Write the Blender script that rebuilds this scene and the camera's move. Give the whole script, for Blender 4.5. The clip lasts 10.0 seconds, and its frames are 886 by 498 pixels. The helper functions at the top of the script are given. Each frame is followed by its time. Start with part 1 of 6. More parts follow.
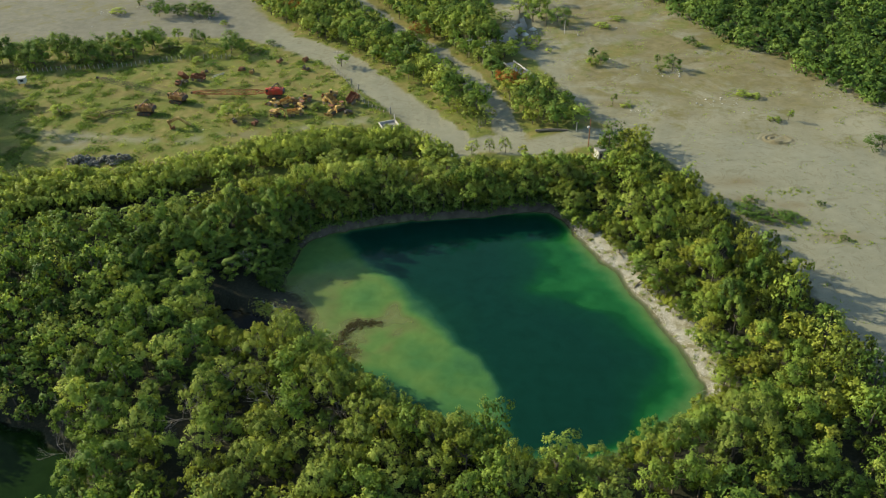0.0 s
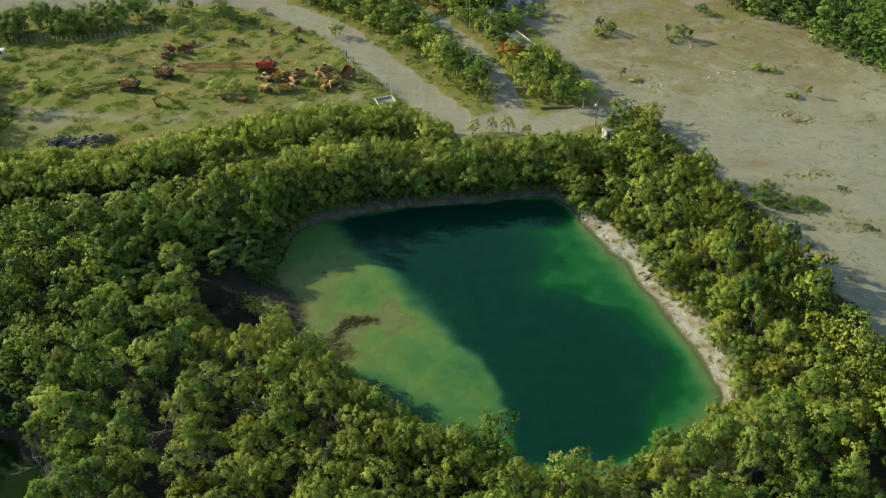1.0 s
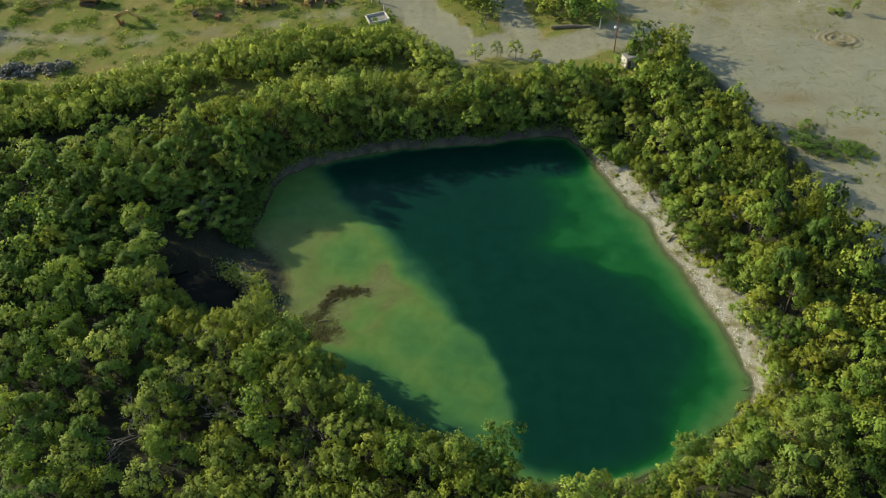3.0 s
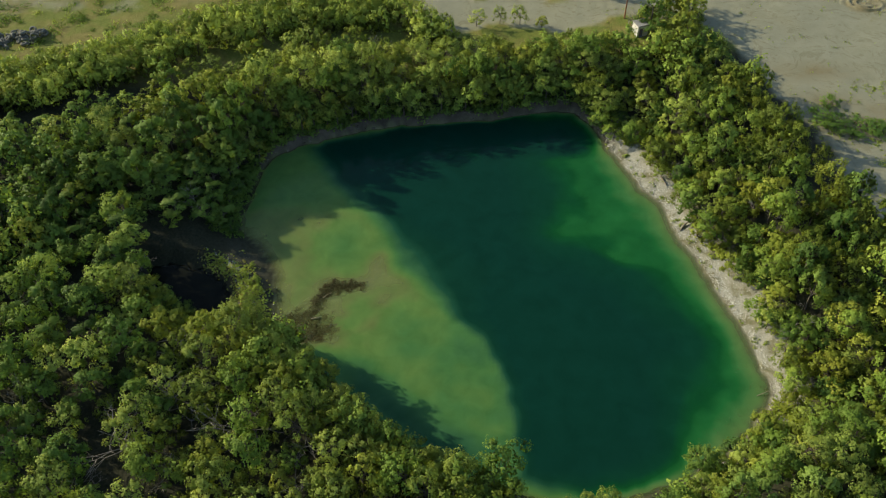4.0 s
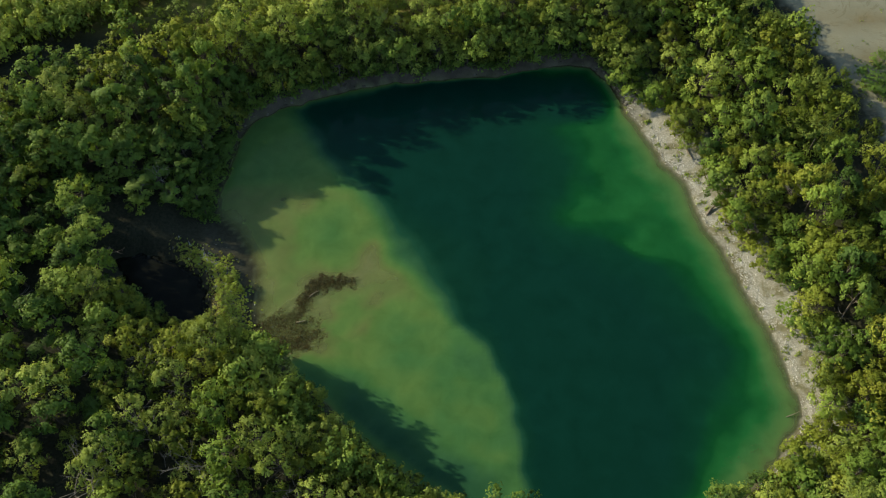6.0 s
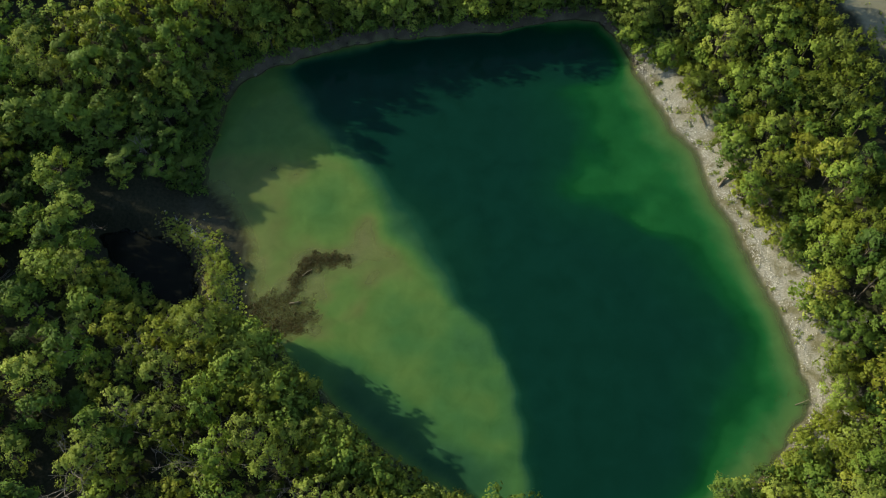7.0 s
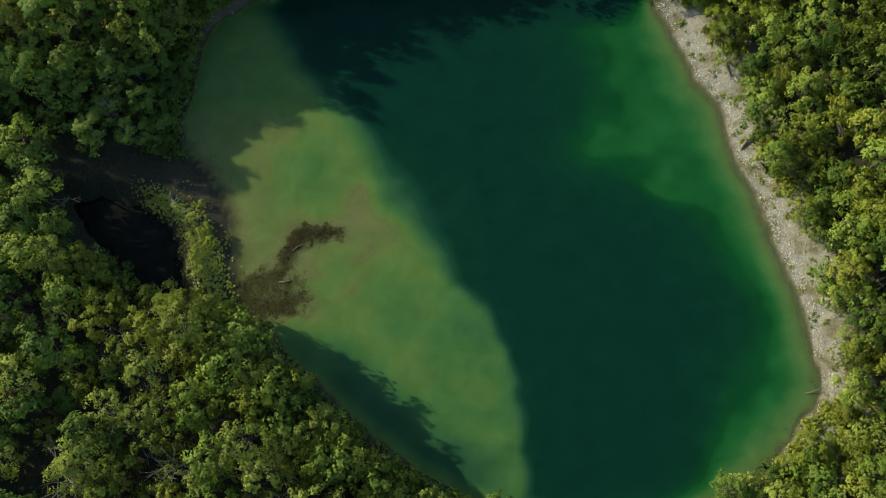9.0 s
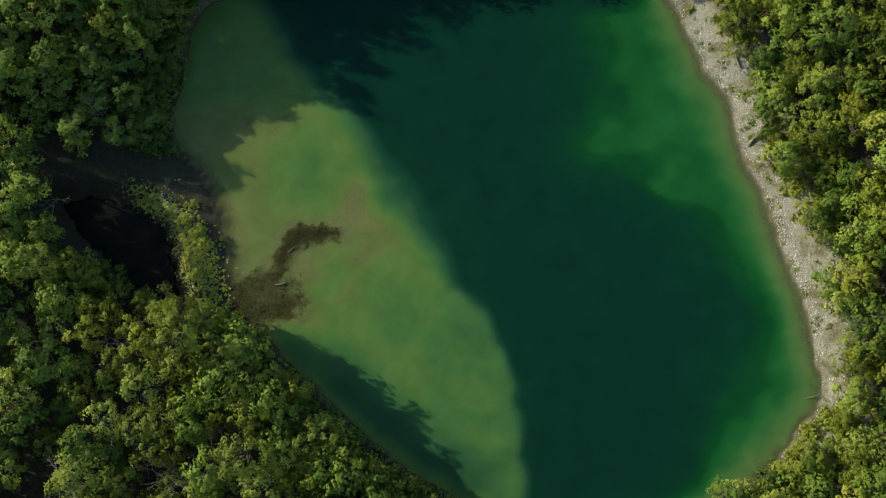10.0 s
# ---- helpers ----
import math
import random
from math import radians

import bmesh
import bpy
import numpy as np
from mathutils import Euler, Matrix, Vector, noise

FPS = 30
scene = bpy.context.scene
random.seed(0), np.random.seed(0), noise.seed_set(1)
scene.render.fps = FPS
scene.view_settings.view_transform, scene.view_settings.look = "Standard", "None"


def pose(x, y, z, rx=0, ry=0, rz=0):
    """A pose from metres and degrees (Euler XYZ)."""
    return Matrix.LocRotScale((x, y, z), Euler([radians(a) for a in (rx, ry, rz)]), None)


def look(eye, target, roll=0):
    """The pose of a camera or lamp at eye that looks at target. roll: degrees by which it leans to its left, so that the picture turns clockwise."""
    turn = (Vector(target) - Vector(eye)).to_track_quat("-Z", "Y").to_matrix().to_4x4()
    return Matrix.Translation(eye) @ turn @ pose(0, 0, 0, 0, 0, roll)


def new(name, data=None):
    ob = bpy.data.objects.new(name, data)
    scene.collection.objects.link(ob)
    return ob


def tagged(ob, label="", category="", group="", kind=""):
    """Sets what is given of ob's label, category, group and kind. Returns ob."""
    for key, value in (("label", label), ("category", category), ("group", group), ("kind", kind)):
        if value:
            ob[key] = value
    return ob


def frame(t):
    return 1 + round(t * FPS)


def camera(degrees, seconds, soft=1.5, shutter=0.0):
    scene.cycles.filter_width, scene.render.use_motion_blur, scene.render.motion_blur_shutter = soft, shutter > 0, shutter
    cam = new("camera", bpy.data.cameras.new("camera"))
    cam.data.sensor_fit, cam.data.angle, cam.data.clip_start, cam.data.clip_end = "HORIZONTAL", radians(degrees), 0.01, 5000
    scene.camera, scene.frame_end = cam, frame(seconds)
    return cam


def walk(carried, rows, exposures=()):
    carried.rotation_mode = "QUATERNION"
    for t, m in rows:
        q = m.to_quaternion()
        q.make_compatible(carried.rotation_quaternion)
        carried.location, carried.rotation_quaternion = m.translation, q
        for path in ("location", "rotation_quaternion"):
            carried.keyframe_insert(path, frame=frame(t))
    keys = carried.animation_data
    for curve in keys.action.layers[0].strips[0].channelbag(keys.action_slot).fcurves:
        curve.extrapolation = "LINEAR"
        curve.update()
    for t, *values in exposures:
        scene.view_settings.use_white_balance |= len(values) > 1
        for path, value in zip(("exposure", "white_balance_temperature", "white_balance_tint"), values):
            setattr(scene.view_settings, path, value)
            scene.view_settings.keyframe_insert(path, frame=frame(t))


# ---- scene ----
import collections

# ---- camera ----
cam = camera(55.8, 10.0, soft=1.15)
PATH = [
    (0, (0.712, 0.045, 87.758), (0.681, 1.709, 86.65), -0.8),
    (0.5, (0.846, 4.931, 87.631), (0.813, 6.572, 86.488), -0.9),
    (1, (0.674, 9.885, 87.564), (0.643, 11.493, 86.376), -0.9),
    (1.5, (0.781, 14.9, 87.523), (0.748, 16.464, 86.276), -0.9),
    (2, (0.846, 19.797, 87.592), (0.811, 21.315, 86.29), -1.0),
    (2.5, (0.935, 24.769, 87.665), (0.899, 26.239, 86.308), -1.1),
    (4, (1.129, 39.708, 87.708), (1.089, 41.02, 86.199), -1.5),
    (4.5, (1.048, 44.24, 87.657), (1.008, 45.502, 86.106), -1.5),
    (5, (0.995, 49.223, 87.538), (0.956, 50.43, 85.944), -1.5),
    (6.5, (1.096, 63.418, 87.527), (1.055, 64.399, 85.785), -2.1),
    (7, (1.188, 67.834, 87.474), (1.146, 68.717, 85.68), -2.4),
    (7.5, (1.383, 72.234, 87.51), (1.337, 73.019, 85.671), -3.0),
    (8, (1.49, 76.837, 87.549), (1.442, 77.519, 85.669), -3.6),
    (8.5, (1.502, 81.329, 87.629), (1.454, 81.913, 85.717), -4.4),
    (9, (1.641, 85.572, 87.676), (1.591, 86.062, 85.737), -5.5),
    (9.5, (1.723, 90.3, 87.784), (1.672, 90.686, 85.823), -7.1),
    (10, (1.957, 94.69, 87.815), (1.903, 94.987, 85.838), -10.0),
]
walk(cam, [(t, look(eye, target, roll)) for t, eye, target, roll in PATH],
     exposures=[(0.0, 0.78, 6900, 6), (2.5, 0.64, 6900, 6), (5.0, 0.50, 6870, 6), (10.0, 0.36, 6830, 6)])

# ---- world, sun, exposure ----
SUN_EL = 24.0
SUN_FROM = Vector((-0.92, 0.39, 0)).normalized()
world = bpy.data.worlds.new("sky")
scene.world = world
world.use_nodes = True
wn = world.node_tree.nodes
sky = wn.new("ShaderNodeTexSky")
sky.sky_type, sky.sun_disc = "NISHITA", False
sky.sun_elevation = radians(SUN_EL)
sky.dust_density, sky.ozone_density = 0.8, 1.35
sky.sun_rotation = math.atan2(SUN_FROM.x, SUN_FROM.y)
world.node_tree.links.new(sky.outputs[0], wn["Background"].inputs[0])
wn["Background"].inputs[1].default_value = 0.14
sun_data = bpy.data.lights.new("sun", "SUN")
sun_data.energy, sun_data.angle, sun_data.color = 4.1, radians(0.53), (1.0, 0.89, 0.66)
sun = new("sun", sun_data)
up = Vector((SUN_FROM.x * math.cos(radians(SUN_EL)), SUN_FROM.y * math.cos(radians(SUN_EL)), math.sin(radians(SUN_EL))))
sun.matrix_world = look(up * 300, (0, 0, 0))


# ---- material tools ----
class Nodes:
    """Short hand for a material's node tree."""

    def __init__(self, name):
        self.mat = bpy.data.materials.new(name)
        self.mat.use_nodes = True
        self.t = self.mat.node_tree
        self.bsdf = self.t.nodes["Principled BSDF"]
        self.out = self.t.nodes["Material Output"]

    def add(self, kind, **inputs):
        n = self.t.nodes.new("ShaderNode" + kind)
        for k, v in inputs.items():
            self.put(n.inputs[k.replace("_", " ")], v)
        return n

    def put(self, socket, v):
        if isinstance(v, bpy.types.NodeSocket):
            self.t.links.new(v, socket)
        elif isinstance(v, tuple) and len(v) == 3:
            socket.default_value = (*v, 1.0)
        else:
            socket.default_value = v

    def place(self):
        return self.add("NewGeometry").outputs["Position"]

    def local(self):
        return self.add("TexCoord").outputs["Object"]

    def noise(self, scale, detail=4.0, rough=0.55, vec=None, distortion=0.0):
        n = self.add("TexNoise", Scale=scale, Detail=detail, Roughness=rough, Distortion=distortion)
        self.put(n.inputs["Vector"], vec if vec is not None else self.place())
        return n.outputs["Fac"]

    def ramp(self, fac, *stops):
        n = self.add("ValToRGB", Fac=fac)
        el = n.color_ramp.elements
        while len(el) < len(stops):
            el.new(0.5)
        for e, (p, c) in zip(el, stops):
            e.position, e.color = p, (*c, 1.0) if isinstance(c, tuple) else (c, c, c, 1.0)
        return n.outputs["Color"]

    def mix(self, fac, a, b, how="MIX"):
        n = self.t.nodes.new("ShaderNodeMix")
        n.data_type, n.blend_type = "RGBA", how
        self.put(n.inputs[0], fac)
        self.put(n.inputs[6], a)
        self.put(n.inputs[7], b)
        return n.outputs[2]

    def math(self, op, a, b=0.0, clamp=False):
        n = self.t.nodes.new("ShaderNodeMath")
        n.operation, n.use_clamp = op, clamp
        self.put(n.inputs[0], a)
        self.put(n.inputs[1], b)
        return n.outputs[0]

    def attr(self, name):
        n = self.add("Attribute")
        n.attribute_name = name
        return n.outputs["Fac"]

    def bump(self, height, strength=0.4, distance=0.1):
        n = self.add("Bump", Height=height, Strength=strength, Distance=distance)
        self.put(self.bsdf.inputs["Normal"], n.outputs[0])

    def base(self, color, rough=0.8, metal=0.0, spec=0.3):
        self.put(self.bsdf.inputs["Base Color"], color)
        self.put(self.bsdf.inputs["Roughness"], rough)
        self.put(self.bsdf.inputs["Metallic"], metal)
        self.put(self.bsdf.inputs["Specular IOR Level"], spec)
        return self


def leaf_material(name, dark, mid, light, through_light=0.42):
    n = Nodes(name)
    island = n.add("NewGeometry").outputs["Random Per Island"]
    tree = n.math("FRACT", n.math("ADD", n.add("ObjectInfo").outputs["Random"], n.attr("tint")))
    patch = n.noise(0.9, 2.0)
    f = n.math("ADD", n.math("MULTIPLY", island, 0.10), n.math("MULTIPLY", tree, 0.64))
    f = n.math("ADD", f, n.math("MULTIPLY", n.math("SUBTRACT", patch, 0.5), 0.6), clamp=True)
    col = n.ramp(f, (0.0, dark), (0.42, mid), (1.0, light))
    n.base(col, 0.62, 0.0, 0.2)
    tr = n.add("BsdfTranslucent")
    way = n.add("Attribute")
    way.attribute_name = "leaf_way"
    turn = n.add("VectorTransform", Vector=way.outputs["Vector"])
    turn.vector_type, turn.convert_from, turn.convert_to = "NORMAL", "OBJECT", "WORLD"
    n.put(n.bsdf.inputs["Normal"], turn.outputs[0])
    n.put(tr.inputs["Normal"], turn.outputs[0])
    n.put(tr.inputs["Color"], n.mix(1.0, col, (1.0, 1.0, 0.55), "MULTIPLY"))
    mx = n.add("MixShader")
    mx.inputs[0].default_value = through_light
    n.t.links.new(n.bsdf.outputs[0], mx.inputs[1])
    n.t.links.new(tr.outputs[0], mx.inputs[2])
    n.t.links.new(mx.outputs[0], n.out.inputs[0])
    return n.mat


LEAF_GREEN = leaf_material("leaf_green", (0.106, 0.188, 0.029), (0.217, 0.330, 0.052), (0.490, 0.598, 0.108))
LEAF_YELLOW = leaf_material("leaf_yellow_green", (0.137, 0.192, 0.024), (0.258, 0.322, 0.044), (0.519, 0.541, 0.095))
LEAF_OLIVE = leaf_material("leaf_olive", (0.182, 0.244, 0.048), (0.326, 0.417, 0.080), (0.645, 0.736, 0.158))
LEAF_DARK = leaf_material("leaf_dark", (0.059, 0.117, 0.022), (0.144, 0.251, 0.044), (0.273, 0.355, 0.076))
LEAF_SHRUB = leaf_material("leaf_shrub", (0.212, 0.292, 0.046), (0.374, 0.476, 0.076), (0.661, 0.752, 0.148))
PETAL_RED = leaf_material("petal_orange", (0.20, 0.08, 0.02), (0.40, 0.11, 0.022), (0.55, 0.15, 0.03))
LEAF_GOLD = leaf_material("leaf_golden", (0.095, 0.138, 0.018), (0.184, 0.231, 0.028), (0.395, 0.399, 0.053))


LEAF_STRAW = leaf_material("leaf_straw", (0.208, 0.205, 0.049), (0.342, 0.335, 0.083), (0.488, 0.464, 0.140))


def bark_material(name, a, b):
    n = Nodes(name)
    v = n.local()
    g = n.noise(9.0, 5.0, vec=v)
    n.base(n.ramp(g, (0.25, a), (0.75, b)), 0.9)
    n.bump(g, 0.5, 0.03)
    return n.mat


BARK = bark_material("bark", (0.06, 0.048, 0.036), (0.17, 0.145, 0.115))
DEADWOOD = bark_material("dead_wood", (0.16, 0.14, 0.12), (0.36, 0.33, 0.29))


# ---- mesh tools ----
def fast_mesh(name, V, F, mats, idx=None, attrs=None):
    """A mesh from arrays of places and of faces with equally many corners."""
    V, F = np.asarray(V, np.float32), np.asarray(F, np.int32)
    me = bpy.data.meshes.new(name)
    me.vertices.add(len(V))
    me.vertices.foreach_set("co", V.ravel())
    k = F.shape[1]
    me.loops.add(F.size)
    me.loops.foreach_set("vertex_index", F.ravel())
    me.polygons.add(len(F))
    me.polygons.foreach_set("loop_start", np.arange(0, F.size, k, dtype=np.int32))
    for m in mats:
        me.materials.append(m)
    if idx is not None:
        me.polygons.foreach_set("material_index", np.asarray(idx, np.int32))
    for key, val in (attrs or {}).items():
        val = np.asarray(val, np.float32)
        if val.ndim == 2:
            me.attributes.new(key, "FLOAT_VECTOR", "POINT").data.foreach_set("vector", val.ravel())
        else:
            me.attributes.new(key, "FLOAT", "POINT").data.foreach_set("value", val)
    me.update(calc_edges=True)
    return me


def smooth(me):
    me.polygons.foreach_set("use_smooth", np.ones(len(me.polygons), bool))
    return me


def child(name, me, parent, label=""):
    ob = new(name, me)
    ob.parent = parent
    if label:
        ob["label"] = label
    return ob


def step01(a, b, x):
    u = np.clip((np.asarray(x, float) - a) / (b - a), 0, 1)
    return u * u * (3 - 2 * u)


def wave_noise(x, y, scale, seed=0):
    """Smooth noise in about -1 to 1, from a few summed waves in turned directions."""
    rng = np.random.RandomState(seed)
    x, y = np.asarray(x, float), np.asarray(y, float)
    total = np.zeros(np.broadcast(x, y).shape)
    for k in range(9):
        a, ph, f = rng.uniform(0, 6.283), rng.uniform(0, 6.283), rng.uniform(0.6, 1.9) / scale
        total += np.sin((x * math.cos(a) + y * math.sin(a)) * f * 6.283 + ph + 1.3 * np.sin(y * f * 3.1 + ph))
    return total / 4.2


# ---- plan of the lake ----
SHORE = [(37.8, 92), (38, 96.5), (37.4, 101), (35.7, 106.3), (34.2, 111.4), (31.8, 117.2), (30.9, 122.5), (27.5, 128.6),
         (24.6, 136), (21.9, 142.2), (17.6, 145.4), (8.5, 143.7), (-0.9, 142.5), (-10.3, 141.7), (-17, 139.7), (-24.2, 137),
         (-27.9, 133.6), (-29.6, 127.6), (-30, 120.4), (-27, 116.6), (-24.4, 111.9), (-23.3, 106.7), (-22.3, 101.5), (-18, 97.2),
         (-13, 92.3), (-7.5, 87.6), (-1, 83.2), (7.5, 79.6), (17, 79), (26.5, 81.7), (33.5, 86.5)]


def closed_curve(points, per=8):
    P = np.array(points, float)
    out = []
    for i in range(len(P)):
        a, b, c, d = (P[(i + j) % len(P)] for j in (-1, 0, 1, 2))
        for u in np.arange(per) / per:
            out.append(0.5 * (2 * b + (c - a) * u + (2 * a - 5 * b + 4 * c - d) * u * u + (3 * b - 3 * c + d - a) * u ** 3))
    return np.array(out)


def line_distance(x, y, P, closed=False):
    """Distance to a polyline, and the signed side of its nearest piece (positive: to the right of its run)."""
    x, y = np.ravel(x), np.ravel(y)
    best, side = np.full(len(x), 1e9), np.zeros(len(x))
    n = len(P) if closed else len(P) - 1
    for i in range(n):
        (ax, ay), (bx, by) = P[i], P[(i + 1) % len(P)]
        dx, dy = bx - ax, by - ay
        u = np.clip(((x - ax) * dx + (y - ay) * dy) / (dx * dx + dy * dy + 1e-9), 0, 1)
        d = np.hypot(x - ax - u * dx, y - ay - u * dy)
        near = d < best - 1e-9
        best = np.where(near, d, best)
        side = np.where(near, (x - ax) * dy - (y - ay) * dx, side)
    return best, np.sign(side)


def inside(x, y, P):
    x, y = np.ravel(x), np.ravel(y)
    hit = np.zeros(len(x), bool)
    for i in range(len(P)):
        (ax, ay), (bx, by) = P[i], P[(i + 1) % len(P)]
        cross = (ay > y) != (by > y)
        hit ^= cross & (x < (bx - ax) * (y - ay) / (by - ay + 1e-12) + ax)
    return hit


SHORE_LINE = closed_curve(SHORE)
SHORE_LINE = SHORE_LINE + 0.35 * np.stack([wave_noise(SHORE_LINE[:, 0], SHORE_LINE[:, 1], 5, 3), wave_noise(SHORE_LINE[:, 0], SHORE_LINE[:, 1], 4, 4)], 1)
POOL = (-67.0, 69.5)
INLET = [(-42.5, 113.0), (-38.5, 113.6), (-34.2, 112.6), (-31.4, 111.0), (-29.7, 108.4), (-28.6, 104.6), (-28.2, 102.4), (-31, 101.6), (-34.5, 102.8), (-36.4, 106.4), (-39.6, 109.2)]


def shore_distance(x, y):
    """Distance from the lake's edge, positive on land."""
    shape = np.shape(x)
    d, _ = line_distance(x, y, SHORE_LINE, True)
    return np.where(inside(x, y, SHORE_LINE), -d, d).reshape(shape)


def inlet_distance(x, y):
    """Below zero in the shaded backwater behind the spit."""
    d, side = line_distance(np.ravel(x), np.ravel(y), np.array(INLET), True)
    d = d * np.where(inside(np.ravel(x), np.ravel(y), np.array(INLET)), -1, 1) + 0.35 * wave_noise(np.ravel(x), np.ravel(y), 3, 23)
    return d.reshape(np.shape(x))


def pool_distance(x, y):
    return np.hypot(x - POOL[0], (y - POOL[1])) - 16.8 - 1.2 * wave_noise(x, y, 14, 9)


DROP = [(-21, 137), (-17.2, 130.5), (-12, 124.8), (-8.6, 120.3), (-6, 116), (-1.3, 110.4), (1.3, 105), (5.3, 99.6), (7.6, 93.8), (8.5, 87.5), (8.6, 76)]


def lake_depth(x, y, d):
    """Depth of the lake bed under the water, at points in the lake."""
    shape = np.shape(x)
    x, y, d = np.ravel(x), np.ravel(y), np.ravel(d)
    inner = np.maximum(-d, 0)
    sd, side = line_distance(x, y, np.array(DROP))
    s = sd * np.where(side >= 0, -1, 1)
    s = s + 0.5 * wave_noise(x, y, 7, 11)
    # the shallow shelf, with a hollow in it and a sand bar that curls round the hollow
    hollow = np.exp(-(((x + 15.0) / 4.6) ** 2 + ((y - 116.6) / 4.8) ** 2))
    bar, _ = line_distance(x, y, np.array([(-18.5, 106.5), (-15.5, 109.6), (-11.6, 109.9), (-9.4, 113.4), (-8.6, 117.5), (-10.5, 122)]))
    shelf = 0.54 + 0.85 * hollow - 0.54 * np.exp(-(bar / 1.4) ** 2) + 0.12 * wave_noise(x, y, 6, 12)
    low = step01(112, 98, y) * step01(-16, -5, x)
    cloud = wave_noise(x, y, 11, 14) + 0.5 * wave_noise(x, y, 4, 15)
    shelf = np.maximum(shelf + 0.95 * low + 0.30 * cloud * step01(114, 104, y) + 0.5 * step01(-5, 0, s) * step01(118, 108, y), 0.25)
    width = 2.2 + 5.5 * step01(98, 116, y) * step01(124, 114, y) + 2.0 * step01(100, 112, y)
    fall = step01(-0.6, 1, s / width)
    deep = shelf + 9.5 * fall
    # the eastern side: a green slope with soft humps on it
    east = step01(4, 16, x)
    ux, uy = x + 1.6 * wave_noise(x, y, 10, 16), y + 1.3 * wave_noise(x, y, 8, 17)
    hump = np.exp(-(((ux - 15.8) / 5.6) ** 2 + ((uy - 119.2) / 3.8) ** 2)) * 0.86 + 0.60 * np.exp(-(((ux - 23) / 5.0) ** 2 + ((uy - 126) / 7.0) ** 2))
    hump = hump + 0.72 * np.exp(-(((ux - 25.5) / 4.5) ** 2 + ((uy - 115) / 1.7) ** 2)) + 0.25 * np.exp(-(((ux - 26.5) / 3.5) ** 2 + ((uy - 84) / 2.0) ** 2))
    reach = 0.62 + 0.8 * step01(100, 123, y) - 0.17 * step01(94, 86, y)
    edge = inner * (1 + 1.2 * step01(34, 29, x) * step01(96, 90, y)) / (1 + 0.4 * step01(103, 97, y) * step01(32, 36, x))
    u = np.minimum(edge, 1.8) + np.maximum(edge - 1.8, 0) / reach
    slope = np.interp(u, [0, 0.5, 1.3, 2.3, 4.2, 6.8, 10, 14, 20], [0, 0.36, 0.85, 1.65, 2.85, 4.2, 6.2, 8.2, 10.2]) + 0.25 * wave_noise(x, y, 6, 18) * step01(1, 4, u)
    calm = step01(21, 29, x) * step01(101, 95, y)
    ledge_in = np.interp(inner + 0.35 * wave_noise(x, y, 3, 19), [0, 0.5, 1.6, 3, 5, 8, 11.5, 16], [0, 0.5, 1.15, 2.0, 3.2, 4.8, 6.6, 9.0])
    slope = slope * (1 - calm) + ledge_in * calm
    slope = slope * (1 + 2.5 * step01(133.5, 138, y) * step01(25, 20, x))
    slope = np.maximum(slope * (1 - 0.72 * np.clip(hump, 0, 1)), np.minimum(slope, 2.7))
    depth = deep * (1 - east) + np.minimum(deep, slope) * east
    # the steep western rim under the cliff and a gentle margin elsewhere
    rim = 0.35 + (2.0 + 5.0 * step01(-14, -4, x)) * step01(133, 138, y) + 2.0 * step01(6, 14, x)
    # extra depth along the tree-shaded shores puts their shade into the water colour
    depth = depth + 0.7 * step01(121.5, 127, y) * step01(-8, -13, x)
    rim = rim + 1.3 * step01(117, 123, y) * step01(-12, -18, x)
    rim = rim + 1.1 * step01(103, 99, y) * step01(-20, -16, x) * step01(12, 4, x)
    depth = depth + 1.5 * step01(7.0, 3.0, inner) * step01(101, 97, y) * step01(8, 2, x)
    depth = np.minimum(depth, inner * rim + 0.5 * np.maximum(inner - 1.5, 0) ** 2 + 0.02)
    # weed beds that nearly reach the surface
    return depth.reshape(shape)


def weed_cover(x, y):
    shape = np.shape(x)
    x, y = np.ravel(x), np.ravel(y)
    a, _ = line_distance(x, y, np.array([(-17.6, 106.4), (-16.4, 109.3), (-12.6, 109.6)]))
    b = np.hypot((x + 19.3) / 4.3, (y - 102.6) / 2.9)
    n = wave_noise(x, y, 1.7, 21)
    w = np.maximum(1 - step01(0.5, 1.0, 0.8 * a + 0.4 * n), 1 - step01(0.75, 1.15, b + 0.25 * n))
    return w.reshape(shape)


LEDGE = [(23, 258), (21.3, 246), (19.6, 239.5), (15.8, 232.5), (12.8, 228), (9, 225), (3, 225.5)]


def ledge(x, y):
    """1 on the rock shelf left standing in the far quarry, falling steeply at its edge."""
    shape = np.shape(x)
    sd, side = line_distance(x, y, np.array(LEDGE))
    s = sd * np.where(side > 0, 1, -1) + 0.5 * wave_noise(np.ravel(x), np.ravel(y), 6, 33)
    near = np.exp(-((np.ravel(x) - 12) / 13) ** 4 - ((np.ravel(y) - 240) / 19) ** 4)
    return (step01(-0.4, 1.3, s) * near).reshape(shape)


